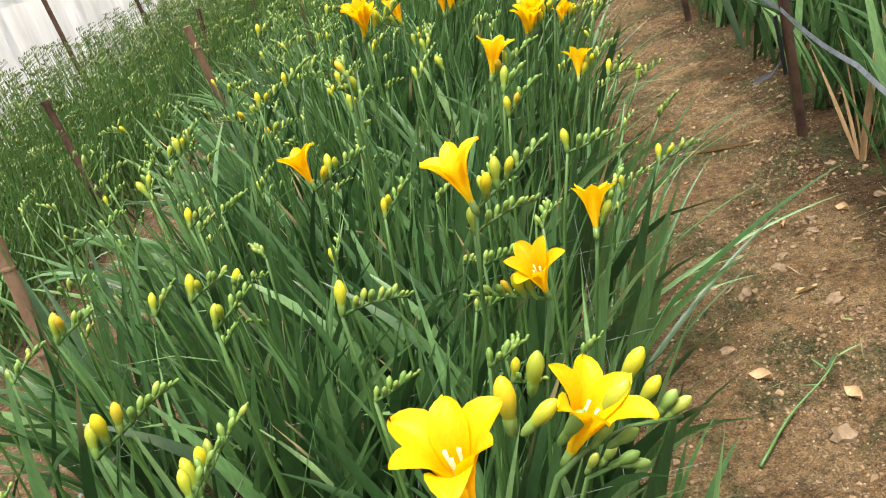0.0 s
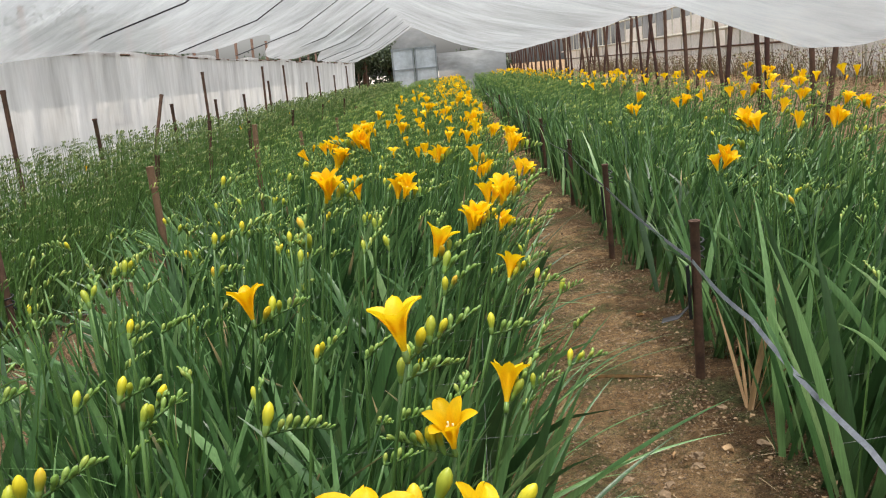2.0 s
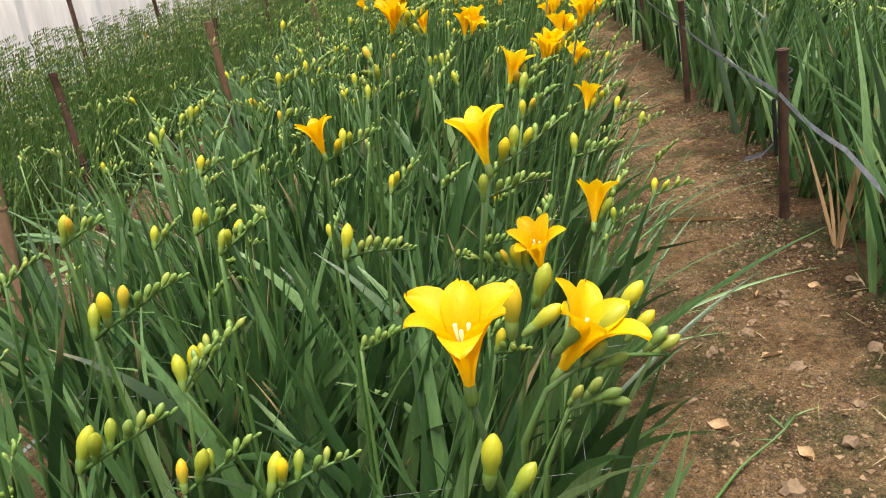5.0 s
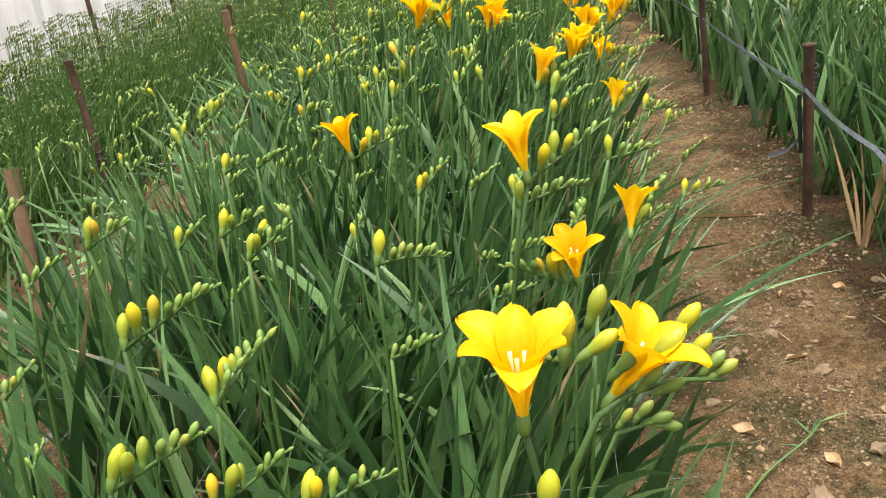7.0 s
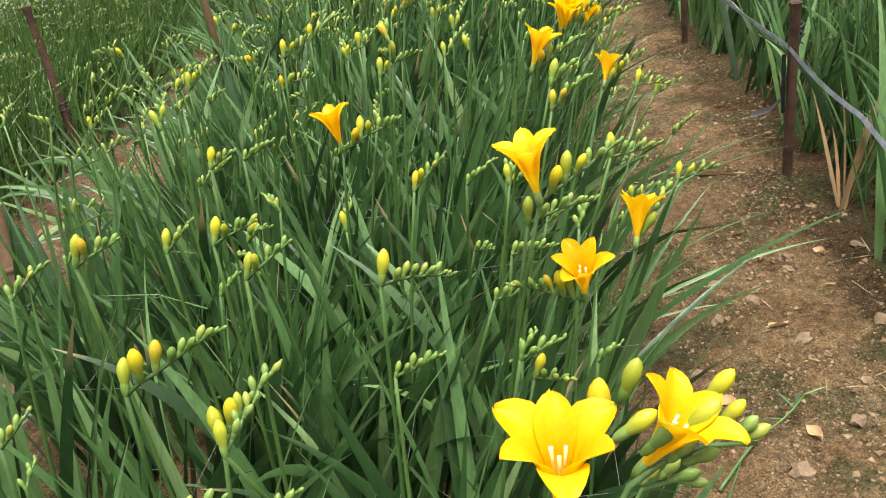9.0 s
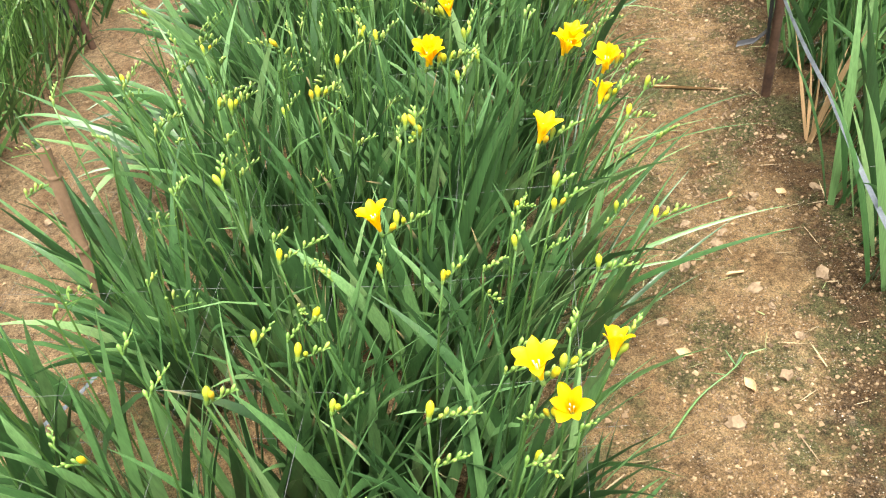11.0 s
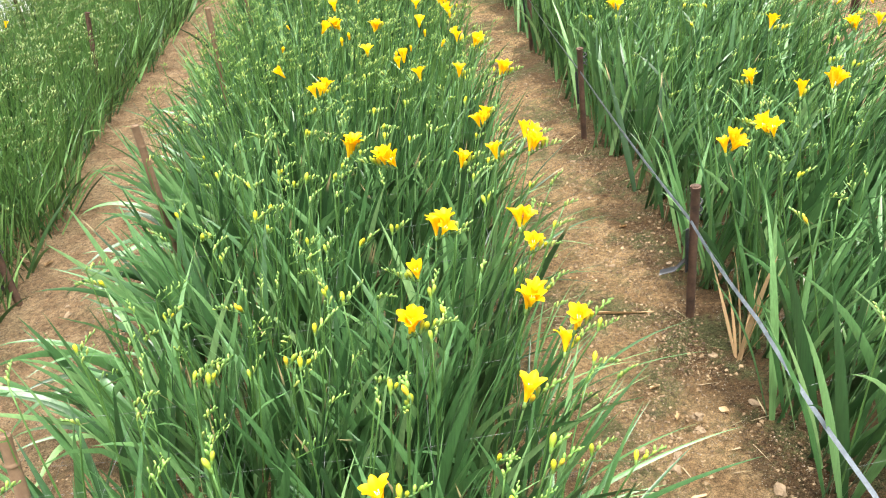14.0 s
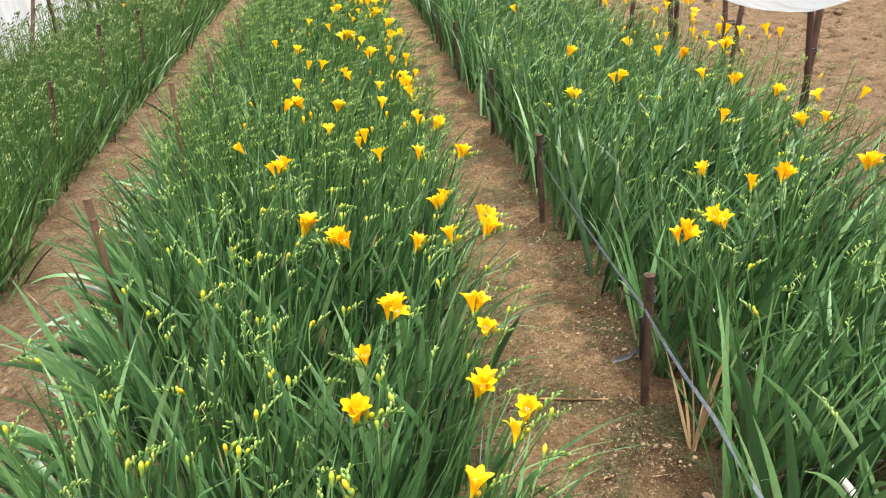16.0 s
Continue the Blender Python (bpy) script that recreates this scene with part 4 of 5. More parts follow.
OPEN_FAR = [
    (-1.075, 0.505, 0.688, 10), (-1.03, 1.36, 0.68, 180), (-0.89, 1.26, 0.68, 0), (-0.61, 0.56, 0.68, 10), (-0.48, 0.53, 0.68, 0), (-0.58, 0.98, 0.68, 20),
    (-0.52, 0.96, 0.66, 0), (-0.59, 1.55, 0.68, 10), (-0.56, 1.60, 0.62, 10), (-0.60, 2.75, 0.70, 0), (-1.13, 2.56, 0.68, 0), (-0.68, 3.53, 0.70, 0),
    (-0.74, 2.31, 0.68, 0), (-0.86, 2.88, 0.68, 0), (-0.92, 3.92, 0.70, 0), (-0.55, 2.3, 0.64, 0), (-0.62, 3.1, 0.7, 0), (-0.58, 3.4, 0.66, 0),
]
# heads with fat yellow buds
YELLOW_BUDS = [
    (-0.828, -1.083, 0.722, 100), (-0.465, -1.037, 0.478, 20), (-0.831, -1.060, 0.690, -100), (-0.934, -0.395, 0.615, 0), (-1.183, -0.572, 0.592, 180), (-1.154, -0.401, 0.715, 10),
    (-1.017, -0.921, 0.680, 20), (-1.146, -1.105, 0.645, 80), (-1.050, -1.528, 0.660, 20), 
    (-1.040, -1.390, 0.600, 30), (-0.904, -1.529, 0.636, 15), (-1.016, -1.282, 0.648, 10), (-0.792, -1.286, 0.600, 10), (-0.633, -1.184, 0.674, 15), (-0.614, -0.163, 0.565, 60), (-1.09, 0.18, 0.68, 0),
]
# the second bed
OPEN_SIDE = [
    (0.020, -0.141, 0.620, 0), (0.270, -0.003, 0.693, 30), (0.065, -0.308, 0.728, 180), (0.39, 0.06, 0.68, 20), (0.21, 0.17, 0.68, 180), (0.47, 0.67, 0.68, 0),
    (0.79, 0.56, 0.68, 0), (0.71, 0.55, 0.68, 180), (0.66, 0.09, 0.68, 0), (0.65, 1.28, 0.68, 0), (0.72, 1.15, 0.68, 20), (0.98, 2.09, 0.68, 0),
    (0.93, 1.73, 0.70, 40), (0.83, 1.01, 0.66, 0), (0.69, 1.67, 0.68, 0), (0.29, 1.35, 0.68, 0), (0.07, 1.15, 0.68, 180), (0.23, 1.94, 0.68, 0), (1.2, 2.9, 0.72, 0), (1.3, 3.6, 0.74, 0), (1.04, 1.99, 0.72, 0),
]
BUDS_SIDE = [(0.077, -0.493, 0.583, 100), (0.183, -0.207, 0.549, 0), (0.10, -0.09, 0.66, 180), (-0.02, 1.19, 0.64, 180), (0.5, 0.3, 0.66, 0), (0.55, 0.75, 0.64, 0), (0.6, 0.35, 0.62, 0), (0.85, 0.8, 0.64, 0)]

rng = np.random.default_rng(11)
MID_X, SIDE_X = -1.12, 0.58


def lean_of(x, middle, half, r):
    """Leaves lean out towards the edges of the bed, mostly to the east."""
    off = (x - middle) / half
    out = (min(off * 0.24 + 0.07, 0.18) - 0.4 * max(-off - 0.4, 0)) if middle < 0 else (off * 0.12 + 0.28)
    v = np.array([out, r.normal(0, 0.06) - 0.02])
    return math.atan2(v[1], v[0]), 0.06 + float(np.hypot(*v)) * 0.72


def root_of(x, y, middle, low, high):
    bx = middle + (x - middle) * 0.78
    return (min(max(bx, low), high), y + rng.normal(0.02, 0.03), lump(bx, y))


seed = 500
taken = []


def grow(heads, middle, low, high, half, n_open, n_yellow, n_green, label, group, leaves=8):
    global seed
    for x, y, z, az in heads:
        seed += 1
        root = root_of(x, y, middle, low, high)
        taken.append(root[:2])
        a, l = lean_of(root[0], middle, half, rng)
        pick = lambda c: int(rng.integers(c[0], c[1] + 1))
        freesia(root, [(x, y, z, az + rng.normal(0, 8), pick(n_open), pick(n_yellow), pick(n_green))], leaves, 0.53, a, l, seed, label, group)


grow(OPEN_NEAR[:6], MID_X, -1.58, -0.60, 0.65, (1, 1), (2, 3), (5, 8), FLOWERING, MID)
grow(OPEN_NEAR[6:], MID_X, -1.58, -0.60, 0.65, (1, 3), (2, 3), (4, 7), FLOWERING, MID)
grow(OPEN_FAR, MID_X, -1.75, -0.60, 0.65, (1, 3), (2, 3), (4, 6), FLOWERING, MID)
grow(YELLOW_BUDS, MID_X, -1.75, -0.60, 0.65, (0, 0), (1, 2), (4, 7), BUDDING, MID)
grow(OPEN_SIDE, SIDE_X, 0.06, 1.10, 0.5, (1, 3), (1, 2), (3, 6), FLOWERING, SIDE, 9)
grow(BUDS_SIDE, SIDE_X, 0.06, 1.10, 0.5, (0, 0), (2, 2), (4, 7), BUDDING, SIDE, 9)

# more heads in bud all over the middle bed and the near side of the second
MORE = [(-1.52 + 0.95 * a ** 0.75, -1.65 + 3.0 * b) for a, b in np.random.default_rng(8).random((34, 2))]
grow([(x, y, float(rng.uniform(0.56, 0.69)), float(rng.normal(25, 50))) for x, y in MORE if math.hypot(x + 0.63, y + 1.8) > 0.25], MID_X, -1.75, -0.60, 0.65, (0, 0), (0, 2), (4, 8), BUDDING, MID, 8)
MORE = [(0.12 + 0.9 * a, -0.6 + 2.4 * b) for a, b in np.random.default_rng(9).random((14, 2))]
grow([(x, y, float(rng.uniform(0.56, 0.68)), float(rng.normal(40, 60))) for x, y in MORE], SIDE_X, 0.06, 1.10, 0.5, (0, 0), (0, 2), (4, 6), BUDDING, SIDE, 6)

# thick spikes of buds close by
grow([(-0.939, -1.690, 0.641, 22), (-0.888, -1.680, 0.585, 40), (-0.911, -1.790, 0.598, 25), (-0.890, -1.720, 0.525, 30), (-0.817, -1.740, 0.534, 20)], MID_X, -1.75, -0.60, 0.65, (0, 0), (3, 3), (5, 7), BUDDING, MID, 6)

# the big cluster close to the path
def near_cluster():
    root = Vector((-0.635, -1.72, lump(-0.635, -1.72)))
    plant = tagged(new("freesia_plant"), "freesia with a large open yellow flower and long spike of buds", "freesia", MID)
    plant.location = root
    r = np.random.default_rng(77)
    for k in range(11):
        m = pose(float(r.normal(0, 0.02)), float(r.normal(0, 0.02)), -0.006, 0, float(r.uniform(2, 16)), float(r.normal(20, 80))) @ Matrix.Diagonal((0.5, 0.5, 0.5, 1))
        part("leaf", LEAVES[int(r.integers(len(LEAVES)))], plant, m)

    def stalk(points, r0, r1):
        h = Heap()
        pts = [Vector(q) - root for q in points]
        h.add(*tube([tuple(q) for q in pts], np.linspace(r0, r1, len(pts)), 7))
        return part("flower_stem", h.mesh("flower_stem", [STEM]), plant)

    def set_on(stem, name, shape, foot, tip, roll, size=1.0):
        foot, tip = Vector(foot) - root, Vector(tip) - root
        part(name, shape, stem, aim(foot, tip - foot, roll, size))

    main = stalk([root, (-0.638, -1.745, 0.30), (-0.640, -1.775, 0.50), (-0.634, -1.785, 0.575), (-0.618, -1.778, 0.605), (-0.600, -1.770, 0.613), (-0.575, -1.757, 0.612), (-0.545, -1.75, 0.606)], 0.0032, 0.0012)
    side = stalk([(-0.639, -1.765, 0.44), (-0.648, -1.80, 0.55), (-0.655, -1.822, 0.628)], 0.0022, 0.0020)
    set_on(side, "flower", BIG_FLOWER, (-0.655, -1.824, 0.632), (-0.6540, -1.827, 0.668), 12, 1.12)
    set_on(main, "flower", FLOWERS[0], (-0.612, -1.768, 0.606), (-0.592, -1.772, 0.640), 20, 1.1)
    for foot, tip, kind, size in (((-0.634, -1.778, 0.640), (-0.629, -1.775, 0.681), 0, 1.2), ((-0.620, -1.765, 0.652), (-0.610, -1.765, 0.677), 0, 0.95), ((-0.626, -1.79, 0.648), (-0.604, -1.79, 0.664), 1, 1.15),
                                  ((-0.592, -1.765, 0.624), (-0.565, -1.765, 0.651), 0, 1.15), ((-0.576, -1.745, 0.630), (-0.557, -1.745, 0.652), 0, 1.0), ((-0.569, -1.75, 0.618), (-0.550, -1.75, 0.637), 1, 1.05),
                                  ((-0.559, -1.75, 0.610), (-0.544, -1.75, 0.625), 2, 1.1), ((-0.556, -1.75, 0.607), (-0.537, -1.75, 0.618), 2, 1.15), ((-0.611, -1.78, 0.629), (-0.594, -1.78, 0.646), 2, 1.35),
                                  ((-0.596, -1.77, 0.614), (-0.581, -1.77, 0.629), 2, 1.15), ((-0.588, -1.77, 0.612), (-0.570, -1.77, 0.619), 2, 1.1)):
        set_on(main, "bud", BUDS[kind], foot, tip, 0, size)
    low = stalk([(-0.637, -1.752, 0.42), (-0.625, -1.748, 0.53), (-0.607, -1.74, 0.566), (-0.588, -1.74, 0.572), (-0.572, -1.74, 0.568)], 0.0022, 0.0010)
    for foot, tip, size in (((-0.607, -1.74, 0.570), (-0.596, -1.74, 0.584), 0.9), ((-0.597, -1.74, 0.574), (-0.584, -1.74, 0.588), 1.0), ((-0.592, -1.74, 0.572), (-0.574, -1.74, 0.577), 1.1), ((-0.586, -1.74, 0.571), (-0.567, -1.74, 0.568), 1.0)):
        set_on(low, "bud", BUDS[2], foot, tip, 0, size)
    last = stalk([(-0.640, -1.77, 0.40), (-0.652, -1.83, 0.52), (-0.649, -1.86, 0.595)], 0.0022, 0.0018)
    set_on(last, "bud", BUDS[0], (-0.648, -1.86, 0.603), (-0.642, -1.86, 0.632), 0, 1.05)
    set_on(last, "bud", BUDS[1], (-0.640, -1.855, 0.590), (-0.622, -1.852, 0.612), 0, 1.1)


near_cluster()

# green plants between them
GREEN = [(-1.58 + 0.93 * a, -2.0 + 2.9 * b) for a, b in np.random.default_rng(5).random((112, 2))]
for x, y in GREEN:
    seed += 1
    if math.hypot(x + 0.63, y + 2.15) < 0.22:
        continue
    a, l = lean_of(x, MID_X, 0.65, rng)
    hd = [(x + rng.normal(0.04 + 0.05 * (x - MID_X), 0.05), y + rng.normal(0, 0.05), rng.uniform(0.44, 0.64), float(rng.normal(20 if x > -1.35 else 120, 55)), 0, int(rng.random() < 0.3), int(rng.integers(5, 10))) for _ in range(int(rng.choice([0, 1, 2], p=[0.15, 0.50, 0.35])))]
    freesia((x, y, lump(x, y)), hd, 13, float(rng.uniform(0.46, 0.60)), a, l * (0.6 if y < -1.1 and x > -0.8 else 1), seed, GREEN_ONLY, MID)
for x0, y0 in [(0.115 + 0.14 * i, -0.93 + 0.15 * j) for i in range(5) for j in range(13)]:
    seed += 1
    x, y = x0 + rng.normal(0, 0.018), y0 + rng.normal(0, 0.02)
    if any(math.hypot(x - tx, y - ty) < 0.05 for tx, ty in taken):
        continue
    az, l = lean_of(x, SIDE_X, 0.5, rng)
    hd = [(x + rng.normal(0.03, 0.03), y + rng.normal(0, 0.04), rng.uniform(0.44, 0.63), float(rng.normal(30, 60)), 0, 0, int(rng.integers(5, 9)))] if rng.random() < 0.5 else []
    freesia((x, y, lump(x, y)), hd, 12, float(rng.uniform(0.46, 0.64)), az, l * 1.5, seed, GREEN_ONLY, SIDE, 0.9, LEAVES, 0.7)

# plants at the edge whose leaves hang over the path
for y in np.arange(-0.95, 2.6, 0.17):
    seed += 1
    x = -0.61 + rng.normal(0, 0.02)
    hd = [(x + float(rng.uniform(0.04, 0.20)), y + rng.normal(0, 0.06), float(rng.uniform(0.32, 0.58)), float(rng.normal(5, 25)), 0, int(rng.random() < 0.25), int(rng.integers(5, 9))) for _ in range(3)]
    freesia((x, y, lump(x, y)), hd, 8, float(rng.uniform(0.40, 0.58)), float(rng.normal(0.1, 0.45)), float(rng.uniform(0.4, 0.75)), seed, "freesia with long green leaves bending over the path", MID, 0.45, EDGE_LEAVES)


for y in np.arange(-0.35, 2.6, 0.14):
    seed += 1
    x = -1.66 + rng.normal(0, 0.03)
    freesia((x, y, lump(x, y)), [], 9, float(rng.uniform(0.42, 0.56)), math.pi + float(rng.normal(-0.2, 0.4)), float(rng.uniform(0.3, 0.7)), seed, "freesia with green leaves leaning out over the pale path", MID, 0.8, LEAVES if rng.random() < 0.6 else BENT_LEAVES)


# ---- the rest of the beds ----
def simple_flower(open_):
    """Six tepals of one bend each and a tube, for flowers far off."""
    h = Heap()
    for k in range(6):
        a = k * math.pi / 3
        rows = []
        for r, z, w in ((0.002, 0.0, 0.002), (0.008, 0.028, 0.005), (0.008 + 0.010 * open_, 0.040, 0.0105), (0.008 + 0.019 * open_, 0.050 - 0.004 * open_, 0.0100), (0.008 + 0.025 * open_, 0.056 - 0.009 * open_, 0.0045)):
            rows += [(r * math.cos(a) + w * math.sin(a), r * math.sin(a) - w * math.cos(a), z), (r * math.cos(a) - w * math.sin(a), r * math.sin(a) + w * math.cos(a), z)]
        h.add(rows, np.array([(2 * i, 2 * i + 1, 2 * i + 3, 2 * i + 2) for i in range(4)]))
    return np.concatenate(h.v), np.concatenate(h.f)


def bed(name, label, x0, x1, spans, middle, half, tall, wide, heads, flowers, lean_more=0.0, leafmat=None, budmat=None, edge=0.0, wild=0.16, seed_=1, shortest=0.6, rise=(0.82, 1.13), plump=1.0):
    r = np.random.default_rng(seed_)
    h = Heap()
    for y0, y1, density, fat in spans:
        n = int((x1 - x0) * (y1 - y0) * density)
        x, y = r.uniform(x0, x1, n), r.uniform(y0, y1, n)
        clump = r.normal(0, 0.02, (n, 2))
        off = (x - middle) / half
        vx, vy = (np.minimum(off * 0.30 + 0.10, 0.20) - 0.4 * np.maximum(-off - 0.4, 0) if middle < 0 else off * 0.16 + 0.26) + lean_more + r.normal(0, wild, n), r.normal(-0.02, wild, n)
        if middle > 0:
            vx = np.maximum(vx, -0.06 - 0.35 * np.clip(x - x0, 0, 0.5))
        lean = np.minimum(0.05 + np.hypot(vx, vy) * 0.7, 0.7)
        base = np.stack([x + clump[:, 0], y + clump[:, 1], np.full(n, -0.015)], 1)
        curl = np.abs(r.normal(0.15, 0.3, n)) * np.where(r.random(n) < 0.15, 2.6, 1)
        curl = np.minimum(curl * (1.8 if middle > 0 else 1.0), 1.15)
        h.add(*blades(r, base, np.arctan2(vy, vx), tall * r.uniform(shortest, 1.08, n), wide * fat * r.uniform(0.6, 1.3, n), lean, curl, r.uniform(0, 3.1, n)), 0)
        # stems with small green buds
        k = int((x1 - x0) * (y1 - y0) * heads / fat ** 1.3)
        bx, by = r.uniform(x0, x1, k), r.uniform(y0, y1, k)
        hz = tall * r.uniform(*rise, k)
        o = (bx - middle) / half
        tx, ty = bx + o * 0.12 + 0.03 + r.normal(0, 0.03, k), by + r.normal(0, 0.04, k)
        foot, top = np.stack([bx, by, np.zeros(k)], 1), np.stack([tx, ty, hz], 1)
        ln = np.linalg.norm(top - foot, axis=1)
        dirn = (top - foot) / ln[:, None]
        for turn in (0.0, 1.57):
            h.add(*blades(r, foot, np.arctan2(dirn[:, 1], dirn[:, 0]), ln, np.full(k, 0.0040 * fat), np.arccos(np.clip(dirn[:, 2], -1, 1)), np.zeros(k), np.full(k, turn), 3, True), 1)
        az = r.normal(0.35, 0.9, k)
        for turn in (0.0, 1.57):
            h.add(*blades(r, top - dirn * 0.02, az, np.full(k, 0.062 if fat < 1.5 else 0.07), np.full(k, 0.0026 * fat), np.full(k, 1.1), np.full(k, 0.25), np.full(k, turn), 3, True), 1)
        bv, bf = bud_shape(0.019, 0.0031, 4)
        nb = 6 if fat < 1.5 else 3
        for j in range(nb):
            p = top + np.stack([np.cos(az), np.sin(az), np.full(k, 0.25)], 1) * (0.0100 * j * (1 if fat < 1.5 else 2))
            h.spread(bv, bf, matrices(p, az + (0.9 if j % 2 else -0.9), r.uniform(0.3, 0.9, k), (1.05 - 0.11 * j) * plump * fat * r.uniform(0.7, 1.1, k)), 2)
        # yellow flowers and buds, thicker towards the east edge
        fl = int((x1 - x0) * (y1 - y0) * flowers)
        if fl:
            fx = x0 + (x1 - x0) * np.clip(r.beta(3.6, 1.0, fl) + edge, 0.02, 1.04)
            fy = r.uniform(y0, y1, fl)
            fz = tall * r.uniform(1.0, 1.22, fl)
            p = np.stack([fx + 0.06, fy, fz], 1)
            kind = r.choice(4, fl, p=[0.2, 0.22, 0.18, 0.4])
            for j, wide_open in enumerate((0.35, 0.6, 0.9)):
                who = kind == j
                sv, sf = simple_flower(wide_open)
                h.spread(sv, sf, matrices(p[who] - [0, 0, 0.02], r.uniform(0, 6.3, who.sum()), r.uniform(0, 0.6, who.sum()), r.uniform(0.78, 1.05, who.sum())), 3)
            big = kind < 3
            yv, yf = bud_shape(0.030, 0.0060, 5)
            h.spread(yv, yf, matrices(p[~big], r.uniform(0, 6.3, (~big).sum()), r.uniform(0, 0.6, (~big).sum()), r.uniform(0.8, 1.2, (~big).sum())), 3)
            foot = np.stack([fx, fy, np.zeros(fl)], 1)
            d = p - foot
            h.add(*blades(r, foot, np.arctan2(d[:, 1], d[:, 0]), np.linalg.norm(d, axis=1), np.full(fl, 0.0045 * fat), np.arccos(d[:, 2] / np.linalg.norm(d, axis=1)), np.zeros(fl), r.uniform(0, 3, fl), 3, True), 1)
    return tagged(new(name, h.mesh(name, [leafmat or LEAF_MASS, STEM_MASS, budmat or BUD_MASS, PETAL_MASS])), label, "flower bed", kind="stuff")


bed("freesia_bed", "dense middle bed of green freesia leaves with yellow flowers", -1.60, -0.58, [(-2.6, 0.8, 150, 1.0)], MID_X, 0.65, 0.52, 0.022, 0, 0, wild=0.11, seed_=21)
bed("freesia_bed", "taller west side of the middle bed with many green buds", -1.60, -1.08, [(-1.5, 0.8, 130, 1.0)], -1.5, 0.65, 0.60, 0.021, 50, 0, seed_=31)
far_mid = bed("freesia_bed", "dense middle bed of green freesia leaves with yellow flowers", -1.70, -0.52, [(0.8, 4, 720, 1.0), (4, 10, 480, 1.35), (10, 26.5, 280, 1.9)], MID_X - 0.06, 0.65, 0.56, 0.0205, 240, 16, seed_=22)
bed("freesia_bed", "second bed of taller green freesia leaves with yellow flowers", 0.70, 1.16, [(-0.95, 1.2, 360, 1.0)], SIDE_X, 0.5, 0.60, 0.021, 120, 9, wild=0.25, seed_=23)
bed("freesia_bed", "lower leaves of the second bed of freesias", 0.20, 0.70, [(-0.6, 1.2, 150, 1.0)], SIDE_X, 0.5, 0.5, 0.021, 70, 0, wild=0.25, seed_=33)
far_side = bed("freesia_bed", "second bed of taller green freesia leaves with yellow flowers", 0.08, 1.20, [(1.2, 5, 620, 1.0), (5, 12, 440, 1.35), (12, 41, 230, 2.0)], SIDE_X, 0.5, 0.60, 0.0225, 140, 13, wild=0.25, seed_=24)
fine = bed("fine_leaved_bed", "bed of fine grass-like green leaves with dark closed buds", -3.75, -2.46, [(-2.5, 5, 1100, 1.0), (5, 12, 750, 1.5), (12, 26.5, 400, 2.2)], -3.2, 1.1, 0.44, 0.0125, 290, 0.5, leafmat=GRASS, budmat=BUD_DARK, edge=-0.4, wild=0.42, seed_=25, shortest=0.35, rise=(0.80, 1.42), plump=1.35)
fine_edge = bed("fine_leaved_bed", "edge of the fine-leaved bed with short leaves and closed buds", -2.47, -2.34, [(-1.0, 1.7, 900, 1.0)], -2.8, 1.1, 0.40, 0.0115, 300, 0, leafmat=GRASS, budmat=BUD_DARK, wild=0.42, seed_=27, shortest=0.35, rise=(0.7, 1.2))
for ob in (far_mid, far_side, fine, fine_edge):
    ob.matrix_basis = SKEW

# ---- small things on the path ----
def pebble(x, y, size, seed_, label="small brown stone lying on the soil path"):
    r = np.random.default_rng(seed_)
    bm = bmesh.new()
    bmesh.ops.create_icosphere(bm, subdivisions=2, radius=1)
    sx, sy, sz = size * r.uniform(0.75, 1.15), size * r.uniform(0.55, 0.9), size * r.uniform(0.4, 0.65)
    for v in bm.verts:
        k = 1 + 0.62 * noise.noise(v.co * 1.7 + Vector((seed_ * 1.37, 0, 0))) + 0.22 * noise.noise(v.co * 3.6)
        v.co = Vector((v.co.x * sx, v.co.y * sy, v.co.z * sz)) * k
    me = bpy.data.meshes.new("pebble")
    bm.to_mesh(me)
    bm.free()
    me.materials.append(STONE)
    me.polygons.foreach_set("use_smooth", np.full(len(me.polygons), False))
    ob = tagged(new("pebble", me), label, "stone", "stones on the path")
    ob.matrix_basis = pose(x, y, lump(x, y) + sz * 0.18, 0, 0, r.uniform(0, 360))


for k, (x, y, s) in enumerate(((-0.12, -0.427, 0.017), (-0.135, -0.481, 0.014), (-0.323, -0.669, 0.018), (0.031, -0.423, 0.019), (-0.292, -1.12, 0.026), (-0.24, -0.60, 0.017), (-0.22, -0.56, 0.014), (-0.30, -0.52, 0.012), (-0.17, -1.0, 0.016), (-0.12, -0.9, 0.014), (-0.40, -0.85, 0.014), (-0.03, -0.72, 0.02), (0.0, -0.2, 0.015), (-0.18, -0.75, 0.02), (-2.05, -0.4, 0.02), (-2.2, 0.1, 0.025), (-2.1, 0.5, 0.018), (-1.9, -0.9, 0.02))):
    pebble(x, y, s, 40 + k)
for k in range(26):
    x, y = (rng.uniform(-0.45, 0.05), rng.uniform(-1.3, 3.5)) if k % 3 else (rng.uniform(-2.45, -1.85), rng.uniform(-1, 3.5))
    pebble(x, y, float(rng.uniform(0.006, 0.013)), 90 + k)
g, t = Heap(), Heap()
n = 130000
pos = np.stack([np.where(rng.random(n) < 0.75, rng.normal(-0.18, 0.22, n), rng.normal(-2.1, 0.28, n)), rng.uniform(-1.8, 4, n), np.zeros(n)], 1)
keep = np.array([noise.noise((x * 5, y * 4, 9.0)) + 0.5 * noise.noise((x * 13, y * 12, 4.0)) for x, y, _ in pos]) > rng.uniform(-0.55, 0.40, n)
pos = pos[keep]
n = len(pos)
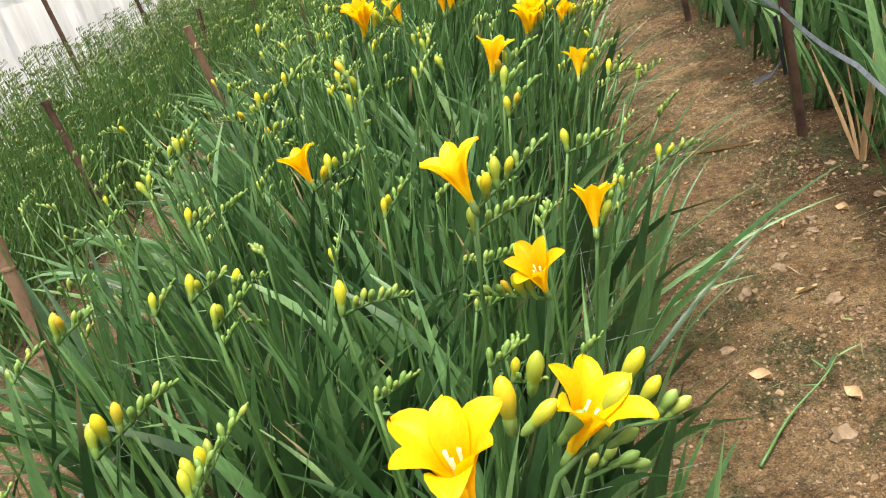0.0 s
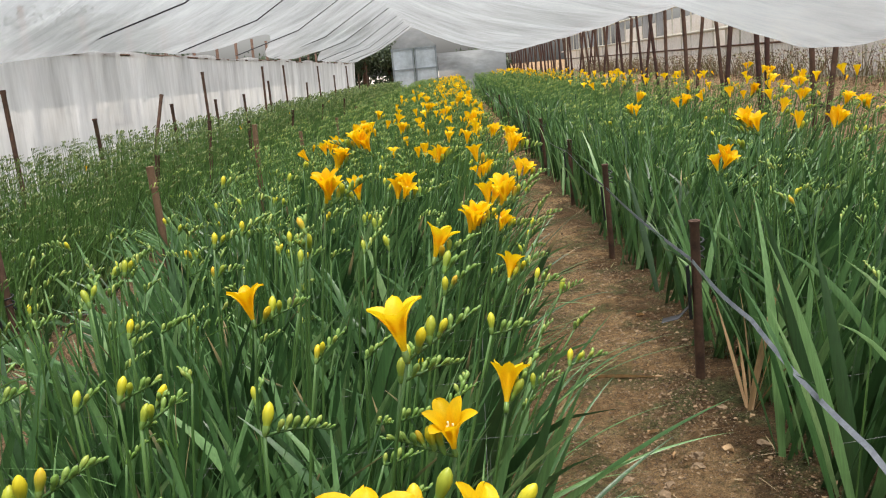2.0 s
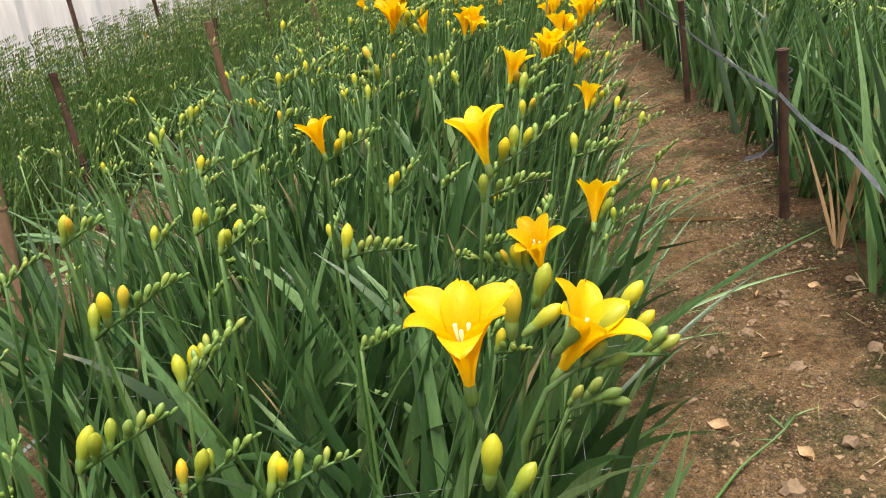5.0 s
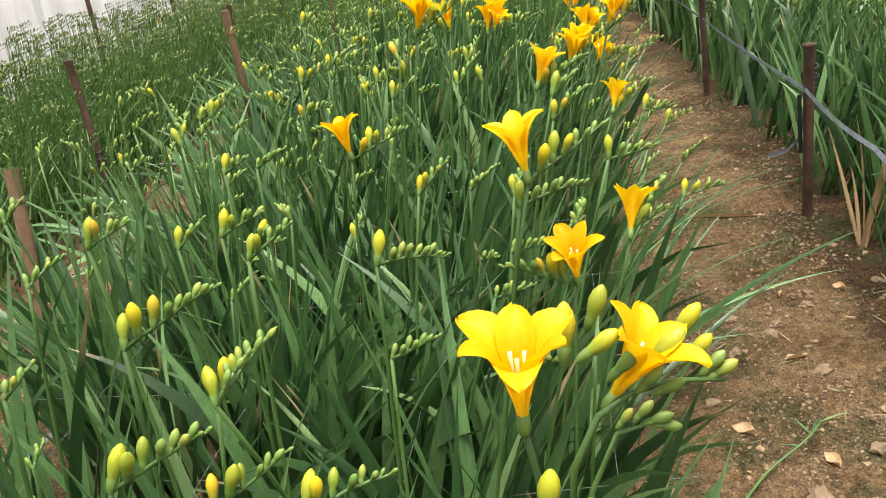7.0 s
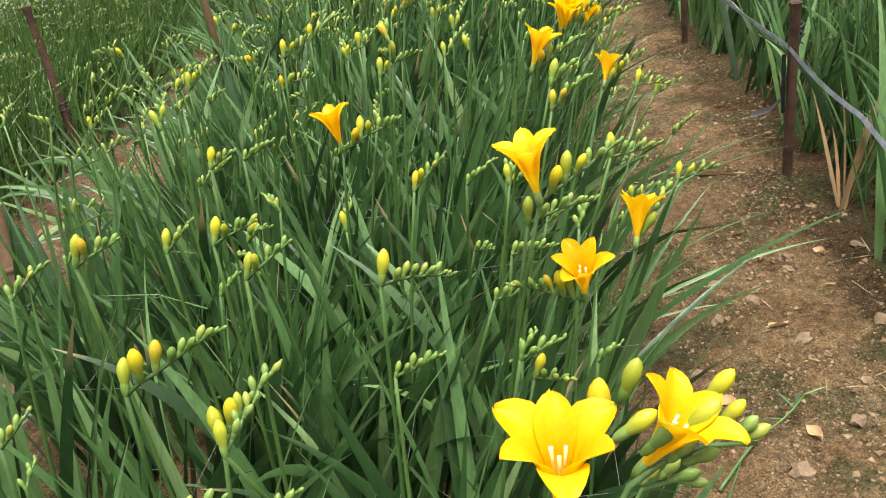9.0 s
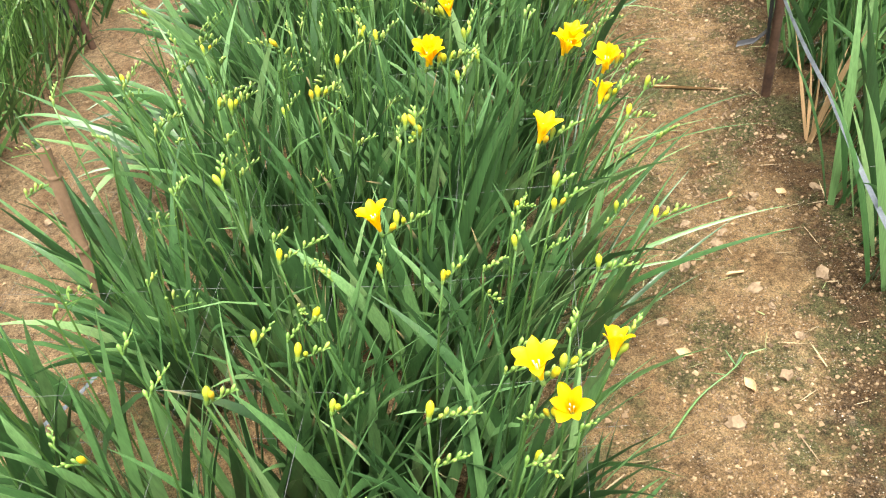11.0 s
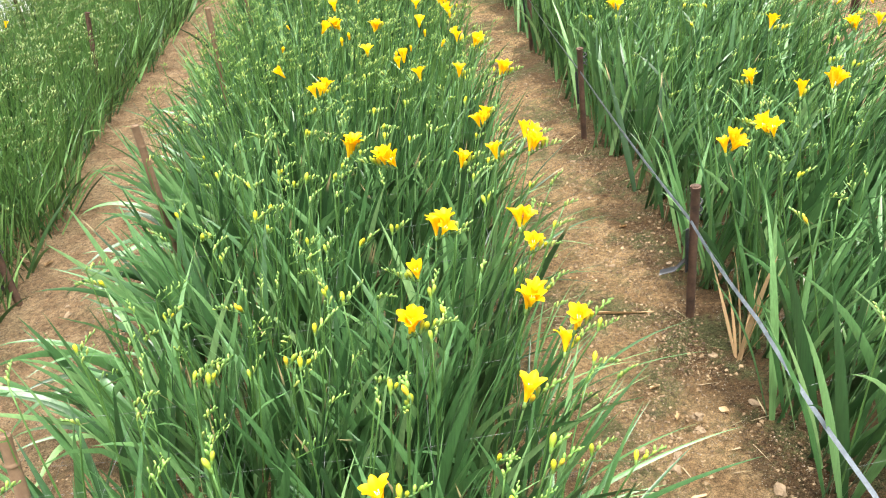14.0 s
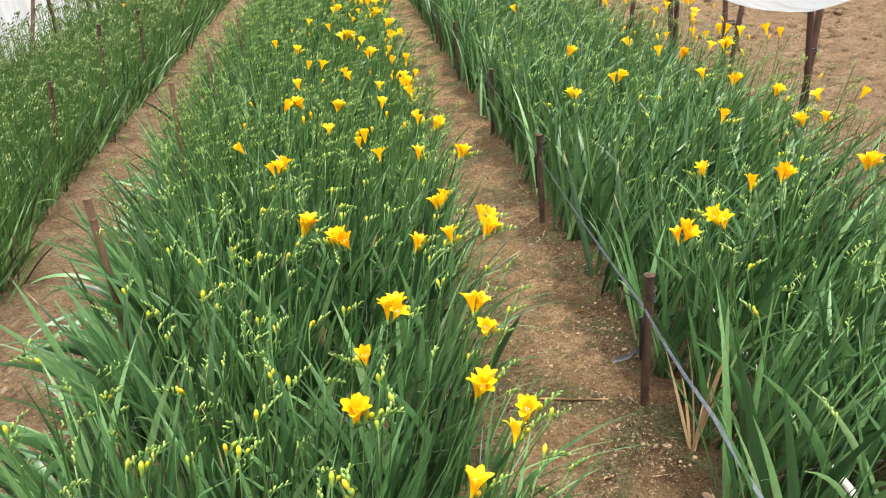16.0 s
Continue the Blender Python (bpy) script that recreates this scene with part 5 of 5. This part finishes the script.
pos[:, 2] = [lump(x, y) for x, y, _ in pos]
size = rng.exponential(0.0017, n) + 0.0014
pale = rng.random(n) < 0.06
for who, heap in ((~pale, t), (pale, g)):
    k = int(who.sum())
    heap.spread(cube_v, cube_f, matrices(pos[who], rng.uniform(0, 6.3, k), rng.uniform(0, 1.2, k), np.minimum(size[who] * (1.0 if heap is t else 0.75), 0.011 if heap is t else 0.0042)))
k = 12000
big = np.stack([np.where(rng.random(k) < 0.75, rng.normal(-0.16, 0.22, k), rng.normal(-2.1, 0.28, k)), rng.uniform(-1.8, 4, k), np.zeros(k)], 1)
big = big[np.array([noise.noise((x * 4, y * 3, 2.0)) + 0.5 * noise.noise((x * 11, y * 9, 7.0)) for x, y, _ in big]) > rng.uniform(-0.2, 0.4, k)]
big[:, 2] = [lump(x, y) for x, y, _ in big]
k = len(big)
t.spread(cube_v * [1, 1, 0.7], cube_f, matrices(big, rng.uniform(0, 6.3, k), rng.uniform(0, 0.9, k), np.minimum(rng.exponential(0.0035, k) + 0.0040, 0.015)))
GRAVEL = plain("grit", (0.22, 0.15, 0.10), (0.50, 0.41, 0.31), 40, 0.95)
tagged(new("grit", g.mesh("grit", [GRAVEL], False)), "pale grit scattered on the soil paths", "grit", kind="stuff")
tagged(new("soil_crumbs", t.mesh("soil_crumbs", [CRUMB], False)), "small crumbs of brown soil lying on the paths", "soil", kind="stuff")

# bits of straw and fallen leaf tips
s = Heap()
n = 260
pos = np.stack([np.where(rng.random(n) < 0.6, rng.uniform(-0.6, 0.12, n), rng.uniform(-2.5, -1.6, n)), rng.uniform(-1.6, 4, n), np.zeros(n)], 1)
pos[:, 2] = [lump(x, y) + 0.006 for x, y, _ in pos]
s.add(*blades(rng, pos, rng.uniform(0, 6.3, n), rng.uniform(0.02, 0.09, n), rng.uniform(0.0015, 0.004, n), rng.uniform(1.35, 1.6, n), rng.uniform(-0.1, 0.1, n), rng.uniform(1.2, 1.9, n), 3))
STRAW = leafy("straw", [(0.0, (0.16, 0.10, 0.05)), (0.6, (0.34, 0.26, 0.15)), (1.0, (0.14, 0.19, 0.06))], True, 0.8, 0.1)
tagged(new("straw", s.mesh("straw", [STRAW])), "bits of dry straw and leaf litter on the paths", "litter", kind="stuff")


def dead_leaf(x, y, size, az, slim=1.0, label="curled pale brown dead leaf on the soil"):
    v = []
    for i, s in enumerate(np.linspace(0, 1, 6)):
        w = 0.34 * math.sin(math.pi * (0.08 + 0.88 * s)) * size * slim
        v += [((s - 0.5) * size, -w, 0.010 + 0.006 * math.sin(4 * s)), ((s - 0.5) * size, 0, 0.003), ((s - 0.5) * size, w, 0.008 + 0.005 * math.cos(5 * s))]
    f = np.array([(i * 3 + j, i * 3 + j + 1, i * 3 + j + 4, i * 3 + j + 3) for i in range(5) for j in range(2)])
    ob = tagged(new("dead_leaf", mesh_of("dead_leaf", v, f, [DRY])), label, "leaf", "dead leaves on the path")
    ob.matrix_basis = pose(x, y, lump(x, y) + 0.001, 0, 0, az)


for x, y, s, a in ((-0.196, -0.292, 0.032, 20), (-0.176, -0.422, 0.03, 70), (-0.056, -0.433, 0.032, 130), (-0.216, -0.708, 0.042, 15), (-0.368, -0.946, 0.040, 150), (-0.247, -1.023, 0.040, 110), (-0.30, 0.30, 0.03, 10), (-2.1, -0.2, 0.04, 30), (-2.3, 0.9, 0.04, 60), (-0.05, 0.6, 0.03, 15)):
    dead_leaf(x, y, s, a, 0.62)

dead_leaf(-0.20, 0.082, 0.215, -10, 0.10, "long pale straw-coloured dead leaf lying across the path")

# a fallen sprig on the path
sprig = tagged(new("fallen_sprig"), "fallen green sprig with small leaves lying on the path", "sprig")
sprig.location = (-0.402, -1.123, lump(-0.402, -1.123) + 0.006)
way = [(0.15 * q, 0.154 * q + 0.012 * math.sin(5 * q), 0.004 + 0.035 * q * q) for q in np.linspace(-0.15, 1, 9)]
part("stalk", Heap().add(*tube(way, np.linspace(0.003, 0.0016, 9), 6)).mesh("stalk", [STEM]), sprig)
for k in range(5):
    part("leaf", LEAVES[k], sprig, Matrix.Translation(way[8 - k // 2]) @ pose(0, 0, 0, 0, 55 + 9 * k, 20 + 50 * k - 60) @ Matrix.Diagonal((0.045, 0.11, 0.045, 1)))

# withered leaves at the first stake
dry = tagged(new("withered_freesia"), "withered freesia with dry tan leaves beside the stake", "freesia")
dry.location = (0.055, -0.245, 0)
for k in range(7):
    me = LEAVES[(k * 5) % len(LEAVES)].copy()
    me.materials.clear()
    me.materials.append(DRY)
    part("leaf", me, dry, pose(0.008 * (k % 3), 0.006 * (k % 4), -0.005, 0, 4 + 4 * k, 52 + 30 * ((k * 3) % 5 - 2)) @ Matrix.Diagonal((0.36 - 0.02 * k, 0.24, 0.36 - 0.02 * k, 1)))
